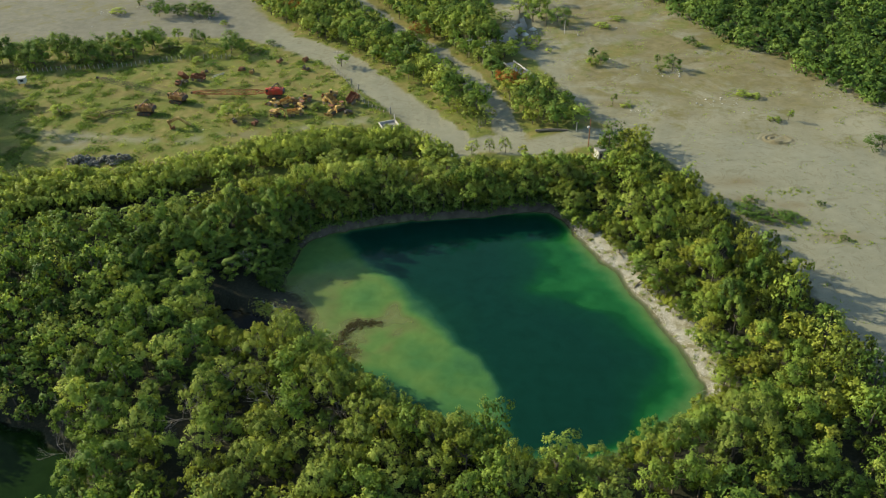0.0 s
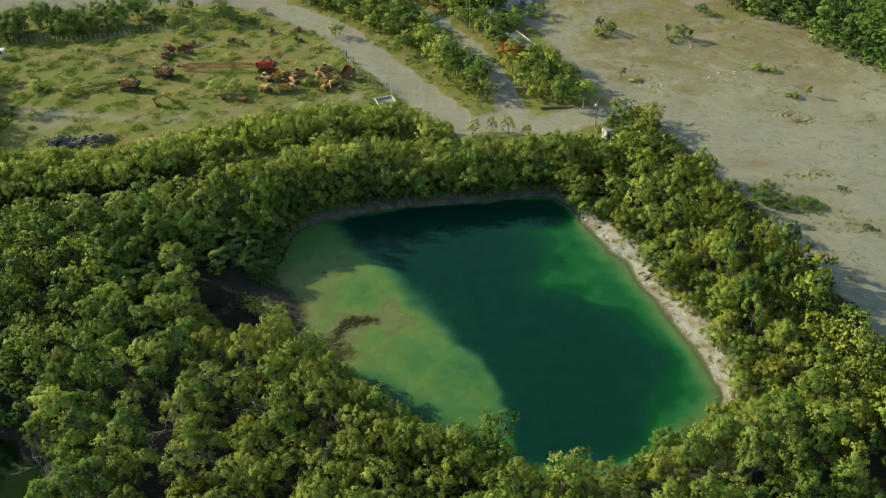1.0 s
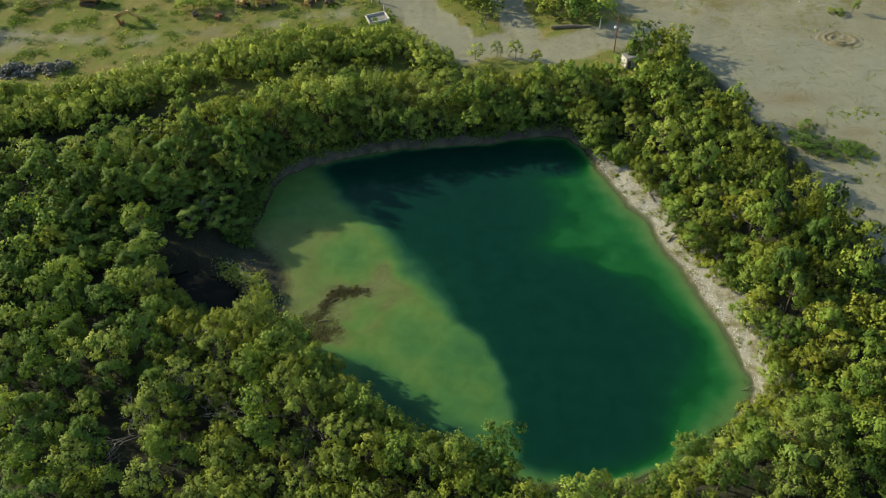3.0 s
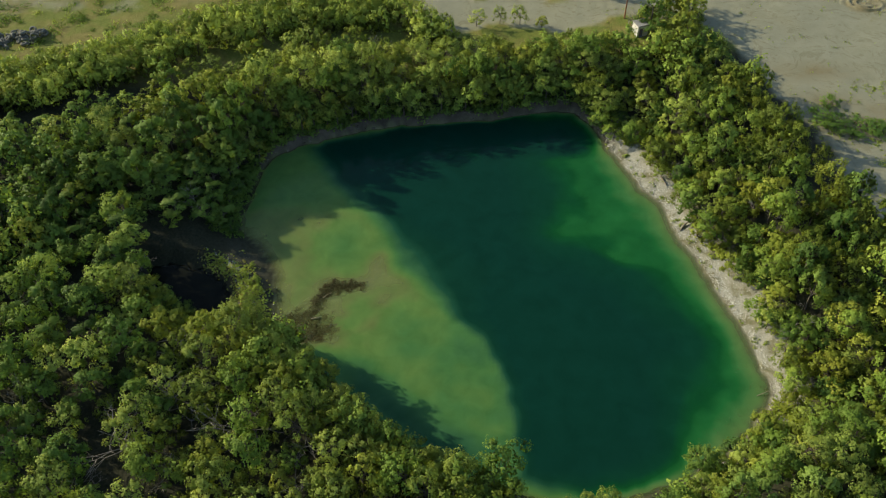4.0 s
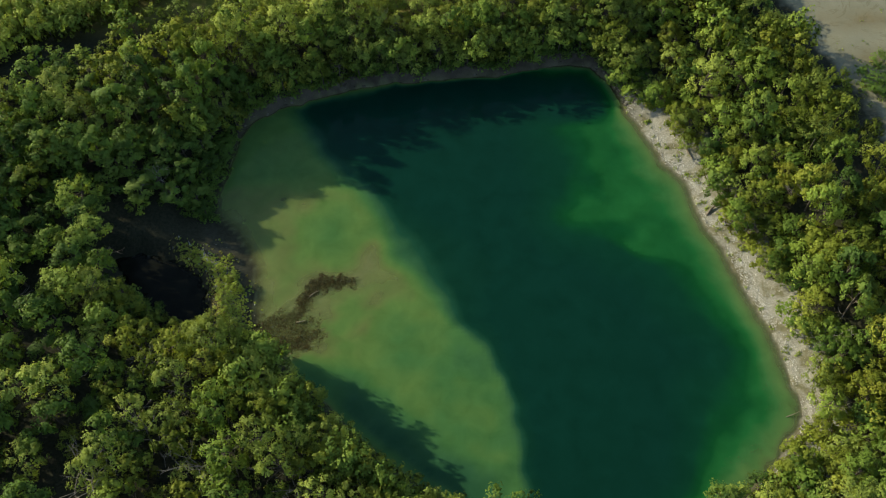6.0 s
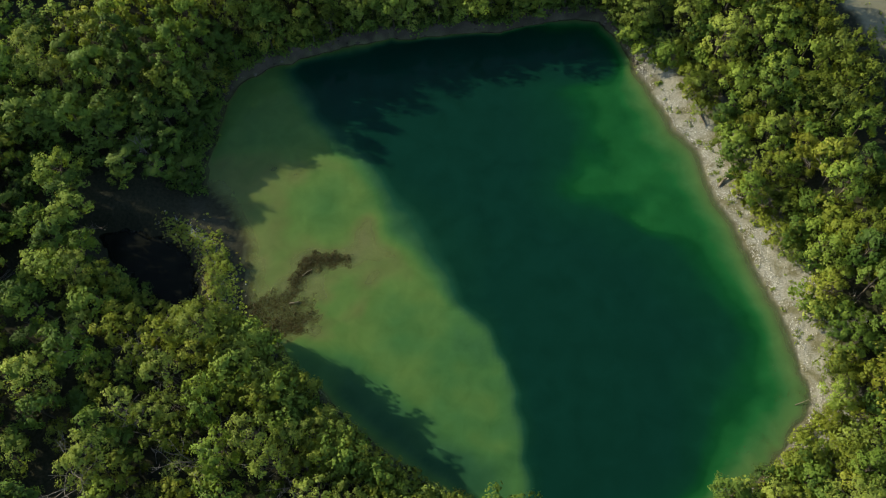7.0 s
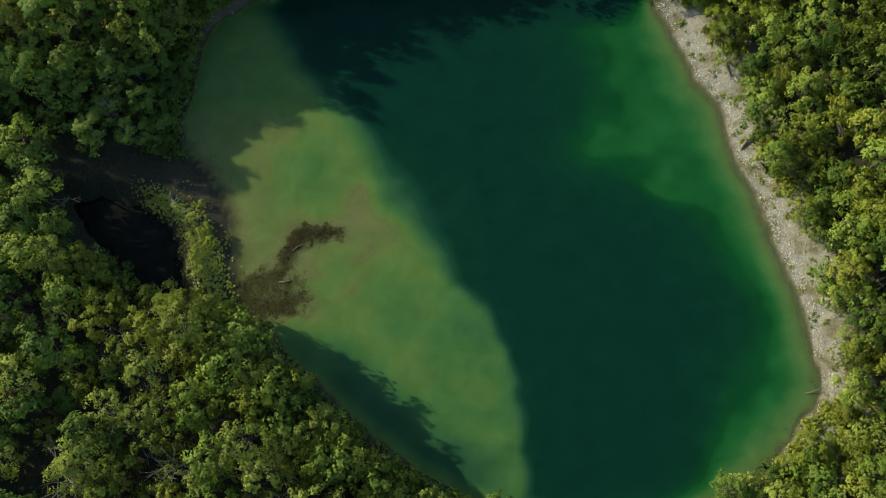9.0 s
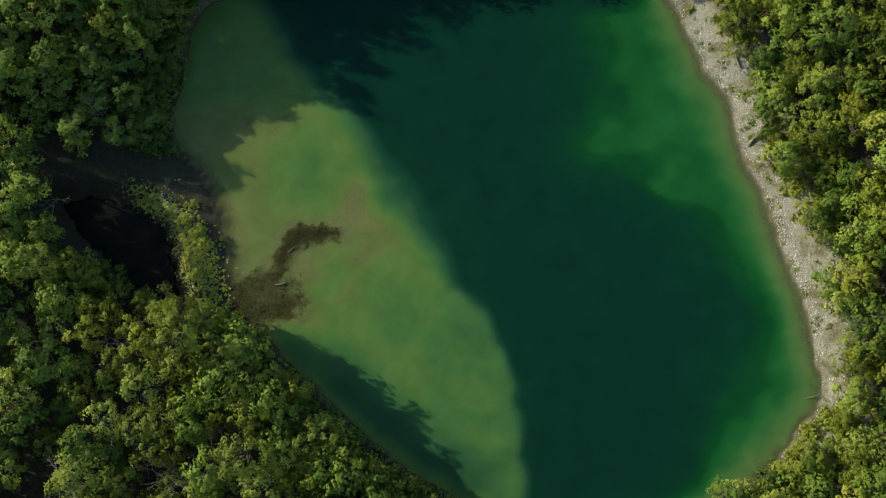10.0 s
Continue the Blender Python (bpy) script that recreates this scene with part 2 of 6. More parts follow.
def ground_height(x, y, d=None):
    """Height of the land and of the lake bed."""
    x, y = np.asarray(x, float), np.asarray(y, float)
    d = shore_distance(x, y) if d is None else d
    plain = 3.5 + 0.9 * step01(0, 40, x) + 0.18 * wave_noise(x, y, 38, 5) + 0.06 * wave_noise(x, y, 9, 6)
    far = step01(128, 138, y) * step01(27, 20, x)
    east = step01(18, 26, x) * step01(82, 90, y) * (1 - far)
    flat = np.exp(-(((x + 33) / 9.5) ** 2 + ((y - 112) / 8) ** 2))
    near = plain * step01(0.0, 7.0, d)
    cliff = 1.5 * step01(0, 0.7, d) + (plain - 1.5) * step01(0.7, 6.0, d)
    beach = np.minimum(d * 0.17, 0.75) + (plain - 0.75) * step01(4.0, 15.0, d)
    marsh = np.minimum(d * 0.12, 0.8)
    land = near * (1 - far) + cliff * far
    land = land * (1 - east) + beach * east
    land = land * (1 - flat) + marsh * flat
    rough = np.where(d > 0.4, 0.05 * wave_noise(x, y, 2.2, 7), 0)
    p = pool_distance(x, y)
    land = land * step01(-0.2, 5.5, p) - 1.6 * step01(0.5, -4.0, p)
    z = np.where(d > 0, land + rough, -lake_depth(x, y, d))
    q = inlet_distance(x, y)
    z = np.where(q < 2.2, z * step01(-0.3, 2.2, q) - 0.9 * step01(0.2, -2.2, q), z)
    z = z + 2.6 * ledge(x, y)
    return z


# ---- roads and bare ground, as lines with half widths ----
TRACKS = [
    ([(-160, 254), (-120, 248), (-85, 246), (-60, 243), (-44, 233), (-31, 221), (-22, 206.5), (-12, 190), (-3, 176), (2, 167)], 4.6),
    ([(-78, 300), (-74, 276), (-64, 256), (-52, 241)], 5.0),
    ([(-37, 300), (-32, 275), (-19, 249), (-5, 226), (5, 206), (11, 187), (13.5, 172), (14, 166)], 3.0),
    ([(-4, 166.5), (8, 169), (18, 166), (30, 171), (44, 166)], 4.3),
    ([(-39, 48), (-33.5, 70), (-37, 80), (-42, 90), (-47, 102)], 0.3),
    ([(-110, 129), (-86, 133), (-71, 138.5), (-62, 141.3), (-51, 146.5), (-42, 153), (-30, 158.2), (-18, 160.5), (-8, 159.5)], 1.3),
]


def bare_cover(x, y):
    """1 where vehicles keep the ground bare."""
    shape = np.shape(x)
    x, y = np.ravel(x), np.ravel(y)
    out = np.zeros(len(x))
    for line, half in TRACKS[:4]:
        d, _ = line_distance(x, y, np.array(line))
        out = np.maximum(out, 1 - step01(half * 0.85, half * 1.25, d + 0.7 * wave_noise(x, y, 6, 31)))
    # the open quarry floor in the east and north-west
    edge, side = line_distance(x, y, np.array([(10, 300), (14, 235), (22, 214), (27, 196), (33, 178), (40, 168), (45, 158), (52, 137), (56, 122), (60, 104), (66, 70), (70, 20)]))
    out = np.maximum(out, step01(-1.0, 3.0, edge * np.where(side > 0, -1, 1) + 1.2 * wave_noise(x, y, 9, 32)))
    edge, side = line_distance(x, y, np.array([(-200, 233), (-131, 233), (-108, 236), (-95, 241), (-70, 243)]))
    out = np.maximum(out, step01(-1.0, 2.5, edge * np.where(side > 0, -1, 1)) * step01(-55, -70, x))
    # grass comes back in patches on the far part of the floor
    out = out * (1 - 0.6 * step01(188, 222, y) * step01(20, 34, x) * step01(-0.3, 0.7, wave_noise(x, y, 26, 34) + 0.5 * wave_noise(x, y, 9, 35)))
    lane, _ = line_distance(x, y, np.array([(-98, 178), (-90, 174.5), (-74, 172.5), (-60.6, 171.8), (-45.7, 175.1), (-32, 179), (-18, 182.4)]))
    yard_wear = 0.58 * np.exp(-(lane / 3.0) ** 2) * step01(-0.9, 0.5, wave_noise(x, y, 10, 36)) + 0.6 * np.exp(-(((x + 86) / 9) ** 2 + ((y - 170) / 5) ** 2))
    return np.maximum(out, np.clip(yard_wear, 0, 0.8)).reshape(shape)


WHEELED = [[(24.2, 222.6), (26.1, 212), (25.9, 199.8), (31.7, 188.6), (35.4, 178.3), (43.5, 172.5), (58, 168), (90, 150)],
           [(26.1, 212), (31.4, 225.3), (39.2, 230.9), (50.4, 236.6), (58, 252), (52, 290)], [(35.4, 178.3), (52, 160), (64, 130), (74, 90)]]
STAINS = [(61.5, 136, 5, 3), (70, 128.5, 5, 1.6), (58, 142, 4, 2), (55.4, 224.8, 3.5, 3), (52.9, 182, 4, 2.5), (35, 206.8, 3, 3), (38.7, 188.4, 3.5, 2.5), (57.5, 149.5, 6, 2.2), (65.8, 140, 2.6, 1.2), (48, 240, 12, 6), (76, 212, 12, 7), (42, 258, 14, 9), (-100, 245, 26, 6), (-118, 264, 30, 14), (62, 205, 8, 3)]


def packed_cover(x, y):
    """1 where wheels have packed the quarry floor smooth and grey."""
    shape = np.shape(x)
    x, y = np.ravel(x), np.ravel(y)
    out = 0.85 * step01(172, 158, y + 5 * wave_noise(x, y, 22, 37))
    for line in WHEELED:
        d, _ = line_distance(x, y, np.array(line))
        out = np.maximum(out, 1 - step01(2.6, 6.5, d + 1.5 * wave_noise(x, y, 9, 38)))
    out = out * step01(15, 24, x)
    for line, half in TRACKS[:4]:
        d, _ = line_distance(x, y, np.array(line))
        out = np.maximum(out, 1 - step01(half * 0.5, half * 1.2, d + 0.5 * wave_noise(x, y, 7, 40)))
    return out.reshape(shape)


def stain_cover(x, y):
    n = 0.3 * wave_noise(x, y, 4, 39)
    return np.clip(sum(np.exp(-(((x - a) / p) ** 2 + ((y - b) / q) ** 2) + n) for a, b, p, q in STAINS), 0, 1)


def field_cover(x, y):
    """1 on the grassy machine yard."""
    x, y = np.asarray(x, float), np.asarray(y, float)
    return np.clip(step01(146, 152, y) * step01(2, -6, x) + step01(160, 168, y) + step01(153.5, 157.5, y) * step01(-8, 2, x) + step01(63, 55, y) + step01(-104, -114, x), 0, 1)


# ---- ground sheet ----
def spread(fine_a, fine_b, fine, mid_a, mid_b, mid, far):
    """Grid lines: fine in the middle, coarser outside, growing out to the horizon."""
    out = list(np.arange(mid_a, fine_a, mid)) + list(np.arange(fine_a, fine_b, fine)) + list(np.arange(fine_b, mid_b, mid))
    step = mid
    while out[-1] < far:
        step *= 1.45
        out.append(out[-1] + step)
    step = mid
    while out[0] > -far:
        step *= 1.45
        out.insert(0, out[0] - step)
    return np.array(out)


def sheet(name, X, Y, Z, keep, mats, attrs):
    ny, nx = X.shape
    i = np.arange(ny * nx).reshape(ny, nx)
    F = np.stack([i[:-1, :-1], i[:-1, 1:], i[1:, 1:], i[1:, :-1]], -1)
    F = F[keep] if keep is not None else F.reshape(-1, 4)
    V = np.stack([X, Y, Z], -1).reshape(-1, 3)
    used, flat = np.unique(F, return_inverse=True)
    me = fast_mesh(name, V[used], flat.reshape(-1, 4), mats, None, {k: np.ravel(v)[used] for k, v in attrs.items()})
    return smooth(me)


def ground_material():
    n = Nodes("ground_earth")
    fine, mid, broad = n.noise(3.2, 6.0, 0.65), n.noise(0.45, 5.0, 0.6), n.noise(0.07, 4.0, 0.55)
    blot = n.noise(0.16, 5.0, 0.62, distortion=0.8)
    bare = n.mix(n.ramp(broad, (0.36, 0.0), (0.64, 1.0)), (0.200, 0.194, 0.128), (0.262, 0.256, 0.178))
    bare = n.mix(n.math("MULTIPLY", n.ramp(mid, (0.35, 0.0), (0.7, 1.0)), 0.30), bare, (0.175, 0.168, 0.098))
    bare = n.mix(n.math("MULTIPLY", n.ramp(fine, (0.5, 0.0), (0.75, 1.0)), 0.30), bare, (0.34, 0.335, 0.265))
    bare = n.mix(n.math("MULTIPLY", n.ramp(n.noise(1.1, 6.0, 0.75), (0.28, 1.0), (0.46, 0.0)), 0.35), bare, (0.125, 0.118, 0.070))
    bare = n.mix(n.math("MULTIPLY", n.attr("packed"), n.ramp(blot, (0.35, 0.9), (0.65, 0.6))), bare, n.ramp(mid, (0.3, (0.190, 0.192, 0.132)), (0.7, (0.246, 0.247, 0.180))))
    bare = n.mix(n.math("MULTIPLY", n.attr("stain"), n.ramp(mid, (0.3, 0.25), (0.6, 0.8))), bare, (0.165, 0.132, 0.066))
    scuff = n.noise(0.055, 6.0, 0.7, distortion=2.2)
    bare = n.mix(n.math("MULTIPLY", n.attr("parched"), n.ramp(scuff, (0.40, 0.10), (0.54, 1.0))), bare, n.ramp(mid, (0.3, (0.128, 0.118, 0.050)), (0.7, (0.215, 0.186, 0.095))))
    bare = n.mix(n.ramp(n.noise(0.21, 6.0, 0.75, distortion=3.0), (0.54, 0.0), (0.62, 0.5), (0.70, 0.0)), bare, (0.13, 0.118, 0.068))
    bare = n.mix(n.math("MULTIPLY", n.attr("grey"), 0.9), bare, n.ramp(mid, (0.3, (0.135, 0.134, 0.100)), (0.7, (0.192, 0.188, 0.142))))
    dry = n.ramp(mid, (0.3, (0.135, 0.124, 0.034)), (0.7, (0.225, 0.195, 0.068)))
    green = n.ramp(fine, (0.3, (0.092, 0.120, 0.022)), (0.7, (0.165, 0.182, 0.042)))
    grass = n.mix(n.ramp(blot, (0.43, 0.0), (0.60, 1.0)), green, dry)
    # leaf litter, its colour darkened to hold the shade below the trees
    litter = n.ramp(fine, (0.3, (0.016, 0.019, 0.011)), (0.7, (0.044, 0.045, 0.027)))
    weedy = n.math("MULTIPLY", n.math("SUBTRACT", n.ramp(blot, (0.50, 0.0), (0.66, 1.0)), n.attr("packed"), clamp=True), n.ramp(mid, (0.36, 0.0), (0.58, 1.0)))
    soft = n.math("ADD", n.attr("bare"), n.math("MULTIPLY", n.math("SUBTRACT", mid, 0.5), 0.7), clamp=True)
    bare = n.mix(n.math("MULTIPLY", weedy, 0.9), bare, n.mix(fine, dry, (0.095, 0.100, 0.030)))
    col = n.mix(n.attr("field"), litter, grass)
    col = n.mix(n.ramp(soft, (0.22, 0.0), (0.78, 1.0)), col, bare)
    gravel = n.ramp(n.noise(9.0, 6.0, 0.8), (0.36, (0.160, 0.154, 0.112)), (0.64, (0.480, 0.470, 0.400)))
    gravel = n.mix(n.ramp(mid, (0.46, 0.0), (0.60, 0.85)), gravel, n.ramp(fine, (0.35, (0.115, 0.115, 0.045)), (0.65, (0.20, 0.18, 0.105))))
    gravel = n.mix(n.math("MULTIPLY", n.attr("wet_shade"), 0.85), gravel, n.ramp(fine, (0.3, (0.040, 0.034, 0.018)), (0.7, (0.095, 0.082, 0.045))))
    col = n.mix(n.attr("beach"), col, gravel)
    # brown rock, toned down so that the far bank's shade is in its colour
    rock = n.ramp(mid, (0.3, (0.050, 0.043, 0.032)), (0.7, (0.125, 0.108, 0.085)))
    col = n.mix(n.attr("rock"), col, rock)
    bed = n.ramp(mid, (0.3, (0.190, 0.218, 0.100)), (0.7, (0.262, 0.286, 0.138)))
    bed = n.mix(n.attr("sand"), n.ramp(mid, (0.3, (0.110, 0.114, 0.064)), (0.7, (0.180, 0.174, 0.100))), bed)
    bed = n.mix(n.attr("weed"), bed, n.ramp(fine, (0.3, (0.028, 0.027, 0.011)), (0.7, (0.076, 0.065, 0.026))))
    col = n.mix(n.attr("bed"), col, bed)
    n.base(col, 0.95, 0.0, 0.15)
    n.bump(n.math("MULTIPLY", n.math("ADD", n.math("MULTIPLY", fine, 0.4), mid), n.math("SUBTRACT", 1.0, n.math("MULTIPLY", n.attr("bare"), 0.72))), 0.7, 0.35)
    return n.mat


GROUND = ground_material()
gx = spread(-40.0, 46.0, 0.65, -175.0, 150.0, 1.5, 3200.0)
gy = spread(74.0, 150.0, 0.65, 40.0, 310.0, 1.5, 3200.0)
GX, GY = np.meshgrid(gx, gy)
GD = shore_distance(GX, GY)
GZ = ground_height(GX, GY, GD)
east_side = step01(19, 27, GX) * step01(82, 88, GY)
far_side = step01(128, 138, GY) * step01(27, 20, GX)
marsh_side = np.exp(-(((GX + 28) / 4.5) ** 2 + ((GY - 109) / 7) ** 2))
east_side = east_side * (0.7 + 0.3 * step01(87, 92, GY))
beach = np.clip(east_side * (1 - far_side) * (1 - step01(3.5, 7.0, GD + wave_noise(GX, GY, 6, 41))) + 0.2 * marsh_side * (1 - step01(3, 6, GD)), 0, 1) * (GD > -0.3)
LEDGE_FACE = 4 * ledge(GX, GY) * (1 - ledge(GX, GY)) * step01(15, 10, np.hypot(GX - 15, GY - 234))
# wet mud by the water; round the spit it also paints shade on the ground
wet_shade = np.exp(-((GD - 0.1) / (0.32 + 0.5 * step01(97, 90, GY))) ** 2) * step01(-0.8, 0.4, wave_noise(GX, GY, 3, 42)) * step01(10, 20, GX) + step01(1.6, 0.3, inlet_distance(GX, GY)) + marsh_side * step01(0.5, 1.6, np.abs((GX + 29.6) + 1.0 * (GY - 111.6)) / 1.4 + 0.4 * wave_noise(GX, GY, 2, 45)) + step01(-19, -23, GX) * step01(1.2, 0.5, GD)
# dark bed along the west shore: weed, with the bank growth's shade painted in
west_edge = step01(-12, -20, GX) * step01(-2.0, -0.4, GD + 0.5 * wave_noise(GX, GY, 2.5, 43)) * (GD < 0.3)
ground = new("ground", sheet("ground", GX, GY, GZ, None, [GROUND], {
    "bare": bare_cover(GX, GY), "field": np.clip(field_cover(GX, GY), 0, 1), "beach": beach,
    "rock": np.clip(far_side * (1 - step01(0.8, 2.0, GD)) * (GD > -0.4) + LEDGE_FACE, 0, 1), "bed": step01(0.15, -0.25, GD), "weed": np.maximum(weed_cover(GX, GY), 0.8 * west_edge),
    "packed": packed_cover(GX, GY), "parched": step01(166, 204, GY + 7 * wave_noise(GX, GY, 25, 47)) * step01(20, 36, GX) * (1 - 0.45 * packed_cover(GX, GY)), "grey": step01(-48, -62, GX) * step01(222, 232, GY + 3 * wave_noise(GX, GY, 18, 46)), "stain": stain_cover(GX, GY), "sand": step01(4, -6, GX), "wet_shade": np.clip(wet_shade, 0, 1)}))
tagged(ground, "pale bare quarry earth with dry grass and leaf litter", "ground", kind="structure")


def earth_ring(cx, cy):
    """Low rings of pushed-up earth, as left by a turning machine."""
    R, A = np.meshgrid(np.linspace(0.05, 5.6, 26), np.linspace(0, 2 * math.pi, 49))
    x, y = cx + 0.85 * R * np.cos(A), cy + 0.68 * R * np.sin(A)
    worn = np.clip(0.45 + 0.4 * np.sin(A + 3.6) + 0.2 * np.sin(3 * A + 1), 0.05, 1)
    lift = worn * (0.55 * np.exp(-((R - 3.3) / 0.45) ** 2) + 0.4 * np.exp(-((R - 1.9) / 0.4) ** 2) + 0.25 * np.exp(-(R / 0.7) ** 2)) + 0.07 * wave_noise(x, y, 1.3, 48)
    z = ground_height(x, y) + 0.03 + 0.75 * lift * step01(5.6, 4.4, R) - 0.25 * step01(5.0, 5.6, R)
    one = np.ones_like(x)
    me = sheet("earth_ring", x, y, z, None, [GROUND], {"bare": one, "stain": 0.85 * step01(5.2, 3.6, R)})
    return tagged(new("earth_ring", me), "low rings of pushed-up grey earth on the plain", "earth mound")


earth_ring(72, 168.6)


def height_at(x, y):
    return float(ground_height(np.array([x]), np.array([y]))[0])


# ---- water ----
def water_material():
    n = Nodes("quarry_water")
    depth, silt = n.attr("depth"), n.noise(0.11, 4.0, 0.5, distortion=0.4)
    wob = n.math("MULTIPLY", n.math("SUBTRACT", silt, 0.5), n.math("MULTIPLY", depth, 0.55))
    f = n.math("DIVIDE", n.math("ADD", depth, wob), 10.0, clamp=True)
    col = n.ramp(f, (0.0, (0.100, 0.120, 0.058)), (0.045, (0.108, 0.158, 0.060)), (0.09, (0.082, 0.172, 0.052)), (0.17, (0.038, 0.138, 0.040)),
                 (0.24, (0.012, 0.105, 0.026)), (0.34, (0.004, 0.060, 0.016)), (0.55, (0.003, 0.038, 0.0190)), (0.95, (0.0026, 0.0300, 0.0192)))
    milky = n.ramp(f, (0.0, (0.142, 0.160, 0.066)), (0.045, (0.146, 0.190, 0.062)), (0.09, (0.094, 0.182, 0.047)), (0.17, (0.050, 0.142, 0.042)),
                   (0.26, (0.030, 0.100, 0.040)), (0.38, (0.010, 0.058, 0.030)), (0.55, (0.0035, 0.034, 0.0190)), (0.95, (0.0026, 0.0300, 0.0192)))
    col = n.mix(n.attr("silt"), col, milky)
    streak = n.noise(0.38, 5.0, 0.55, distortion=0.4)
    col = n.mix(1.0, col, n.ramp(streak, (0.25, (0.80, 0.84, 0.80)), (0.75, (1.18, 1.12, 1.16))), "MULTIPLY")
    n.base(col, 0.07, 0.0, 0.14)
    n.bsdf.inputs["IOR"].default_value = 1.333
    clear = n.math("POWER", 2.718, n.math("MULTIPLY", depth, -2.6))
    n.put(n.bsdf.inputs["Alpha"], n.math("SUBTRACT", 1.0, clear, clamp=True))
    n.bump(n.noise(2.6, 3.0), 0.05, 0.02)
    return n.mat


WATER = water_material()
wx, wy = np.meshgrid(np.arange(-34, 42, 0.5), np.arange(73, 150, 0.5))
wd = shore_distance(wx, wy)
cell = (wd[:-1, :-1] < 0.5) | (wd[1:, 1:] < 0.5) | (wd[:-1, 1:] < 0.5) | (wd[1:, :-1] < 0.5)
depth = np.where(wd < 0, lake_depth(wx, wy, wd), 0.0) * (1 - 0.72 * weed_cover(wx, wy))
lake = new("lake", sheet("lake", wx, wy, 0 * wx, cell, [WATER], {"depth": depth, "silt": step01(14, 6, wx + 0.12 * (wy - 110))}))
tagged(lake, "still green quarry lake water, deep in the middle", "water", kind="structure")


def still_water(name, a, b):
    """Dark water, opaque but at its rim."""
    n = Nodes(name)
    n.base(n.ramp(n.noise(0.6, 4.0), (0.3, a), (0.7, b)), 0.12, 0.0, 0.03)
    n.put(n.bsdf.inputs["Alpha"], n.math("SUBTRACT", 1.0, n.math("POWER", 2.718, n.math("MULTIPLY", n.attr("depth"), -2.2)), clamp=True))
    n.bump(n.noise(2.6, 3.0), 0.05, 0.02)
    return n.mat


POND_WATER = still_water("dark_green_pond", (0.007, 0.019, 0.004), (0.011, 0.027, 0.006))
px, py = np.meshgrid(np.arange(-92, -44, 0.8), np.arange(46, 92, 0.8))
pd = pool_distance(px, py)
cell = (pd[:-1, :-1] < 0.8) | (pd[1:, 1:] < 0.8)
pool = new("pond", sheet("pond", px, py, 0 * px + 0.01, cell, [POND_WATER], {"depth": np.clip(-pd * 1.3, 0, 4.6)}))
tagged(pool, "small dark green pond among the trees", "water", kind="structure")


# near-black colour holds the shade over the clearing besides the dark water
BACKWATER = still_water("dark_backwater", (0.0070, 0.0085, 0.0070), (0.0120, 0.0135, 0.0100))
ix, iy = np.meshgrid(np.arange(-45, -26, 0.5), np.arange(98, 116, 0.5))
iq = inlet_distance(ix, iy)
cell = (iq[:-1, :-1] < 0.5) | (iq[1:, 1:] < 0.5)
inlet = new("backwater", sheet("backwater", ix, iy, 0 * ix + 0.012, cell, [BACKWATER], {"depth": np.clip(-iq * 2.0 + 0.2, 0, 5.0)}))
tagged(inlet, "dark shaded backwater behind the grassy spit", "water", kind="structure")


# ---- trees ----
def tubes(parts, sides=5):
    """Tapered tubes between pairs of places: (a, b, ra, rb)."""
    V, F = [], []
    for a, b, ra, rb in parts:
        a, b = np.array(a, float), np.array(b, float)
        w = (b - a) / (np.linalg.norm(b - a) + 1e-9)
        u = np.cross(w, (0.31, 0.77, 0.55))
        u /= np.linalg.norm(u) + 1e-9
        v = np.cross(w, u)
        k = len(V)
        for p, r in ((a, ra), (b, rb)):
            for s in range(sides):
                t = 6.28318 * s / sides
                V.append(p + r * (math.cos(t) * u + math.sin(t) * v))
        F += [(k + s, k + (s + 1) % sides, k + sides + (s + 1) % sides, k + sides + s) for s in range(sides)]
    return np.array(V), np.array(F)


def unit(v):
    return v / (np.linalg.norm(v, axis=-1, keepdims=True) + 1e-9)


def leaf_blades(rng, centres, outward, size, up=0.15, spread_=0.5):
    """Small three-cornered sprigs of leaves, one at each centre, facing roughly outward."""
    n = len(centres)
    nrm = unit(outward + rng.normal(0, spread_, (n, 3)) + np.array([0, 0, up]))
    a = unit(np.cross(nrm, rng.normal(0, 1, (n, 3))))
    b = np.cross(nrm, a)
    s = size * rng.uniform(0.7, 1.35, (n, 1))
    V = np.stack([centres + a * s * 1.25, centres - a * s * 0.6 + b * s * 0.95, centres - a * s * 0.6 - b * s * 0.95], 1)
    return V.reshape(-1, 3), np.repeat(nrm, 3, 0)


def leaf_mesh(name, V, N, mat):
    return fast_mesh(name, V, np.arange(len(V)).reshape(-1, 3), [mat], None, {"leaf_way": N})


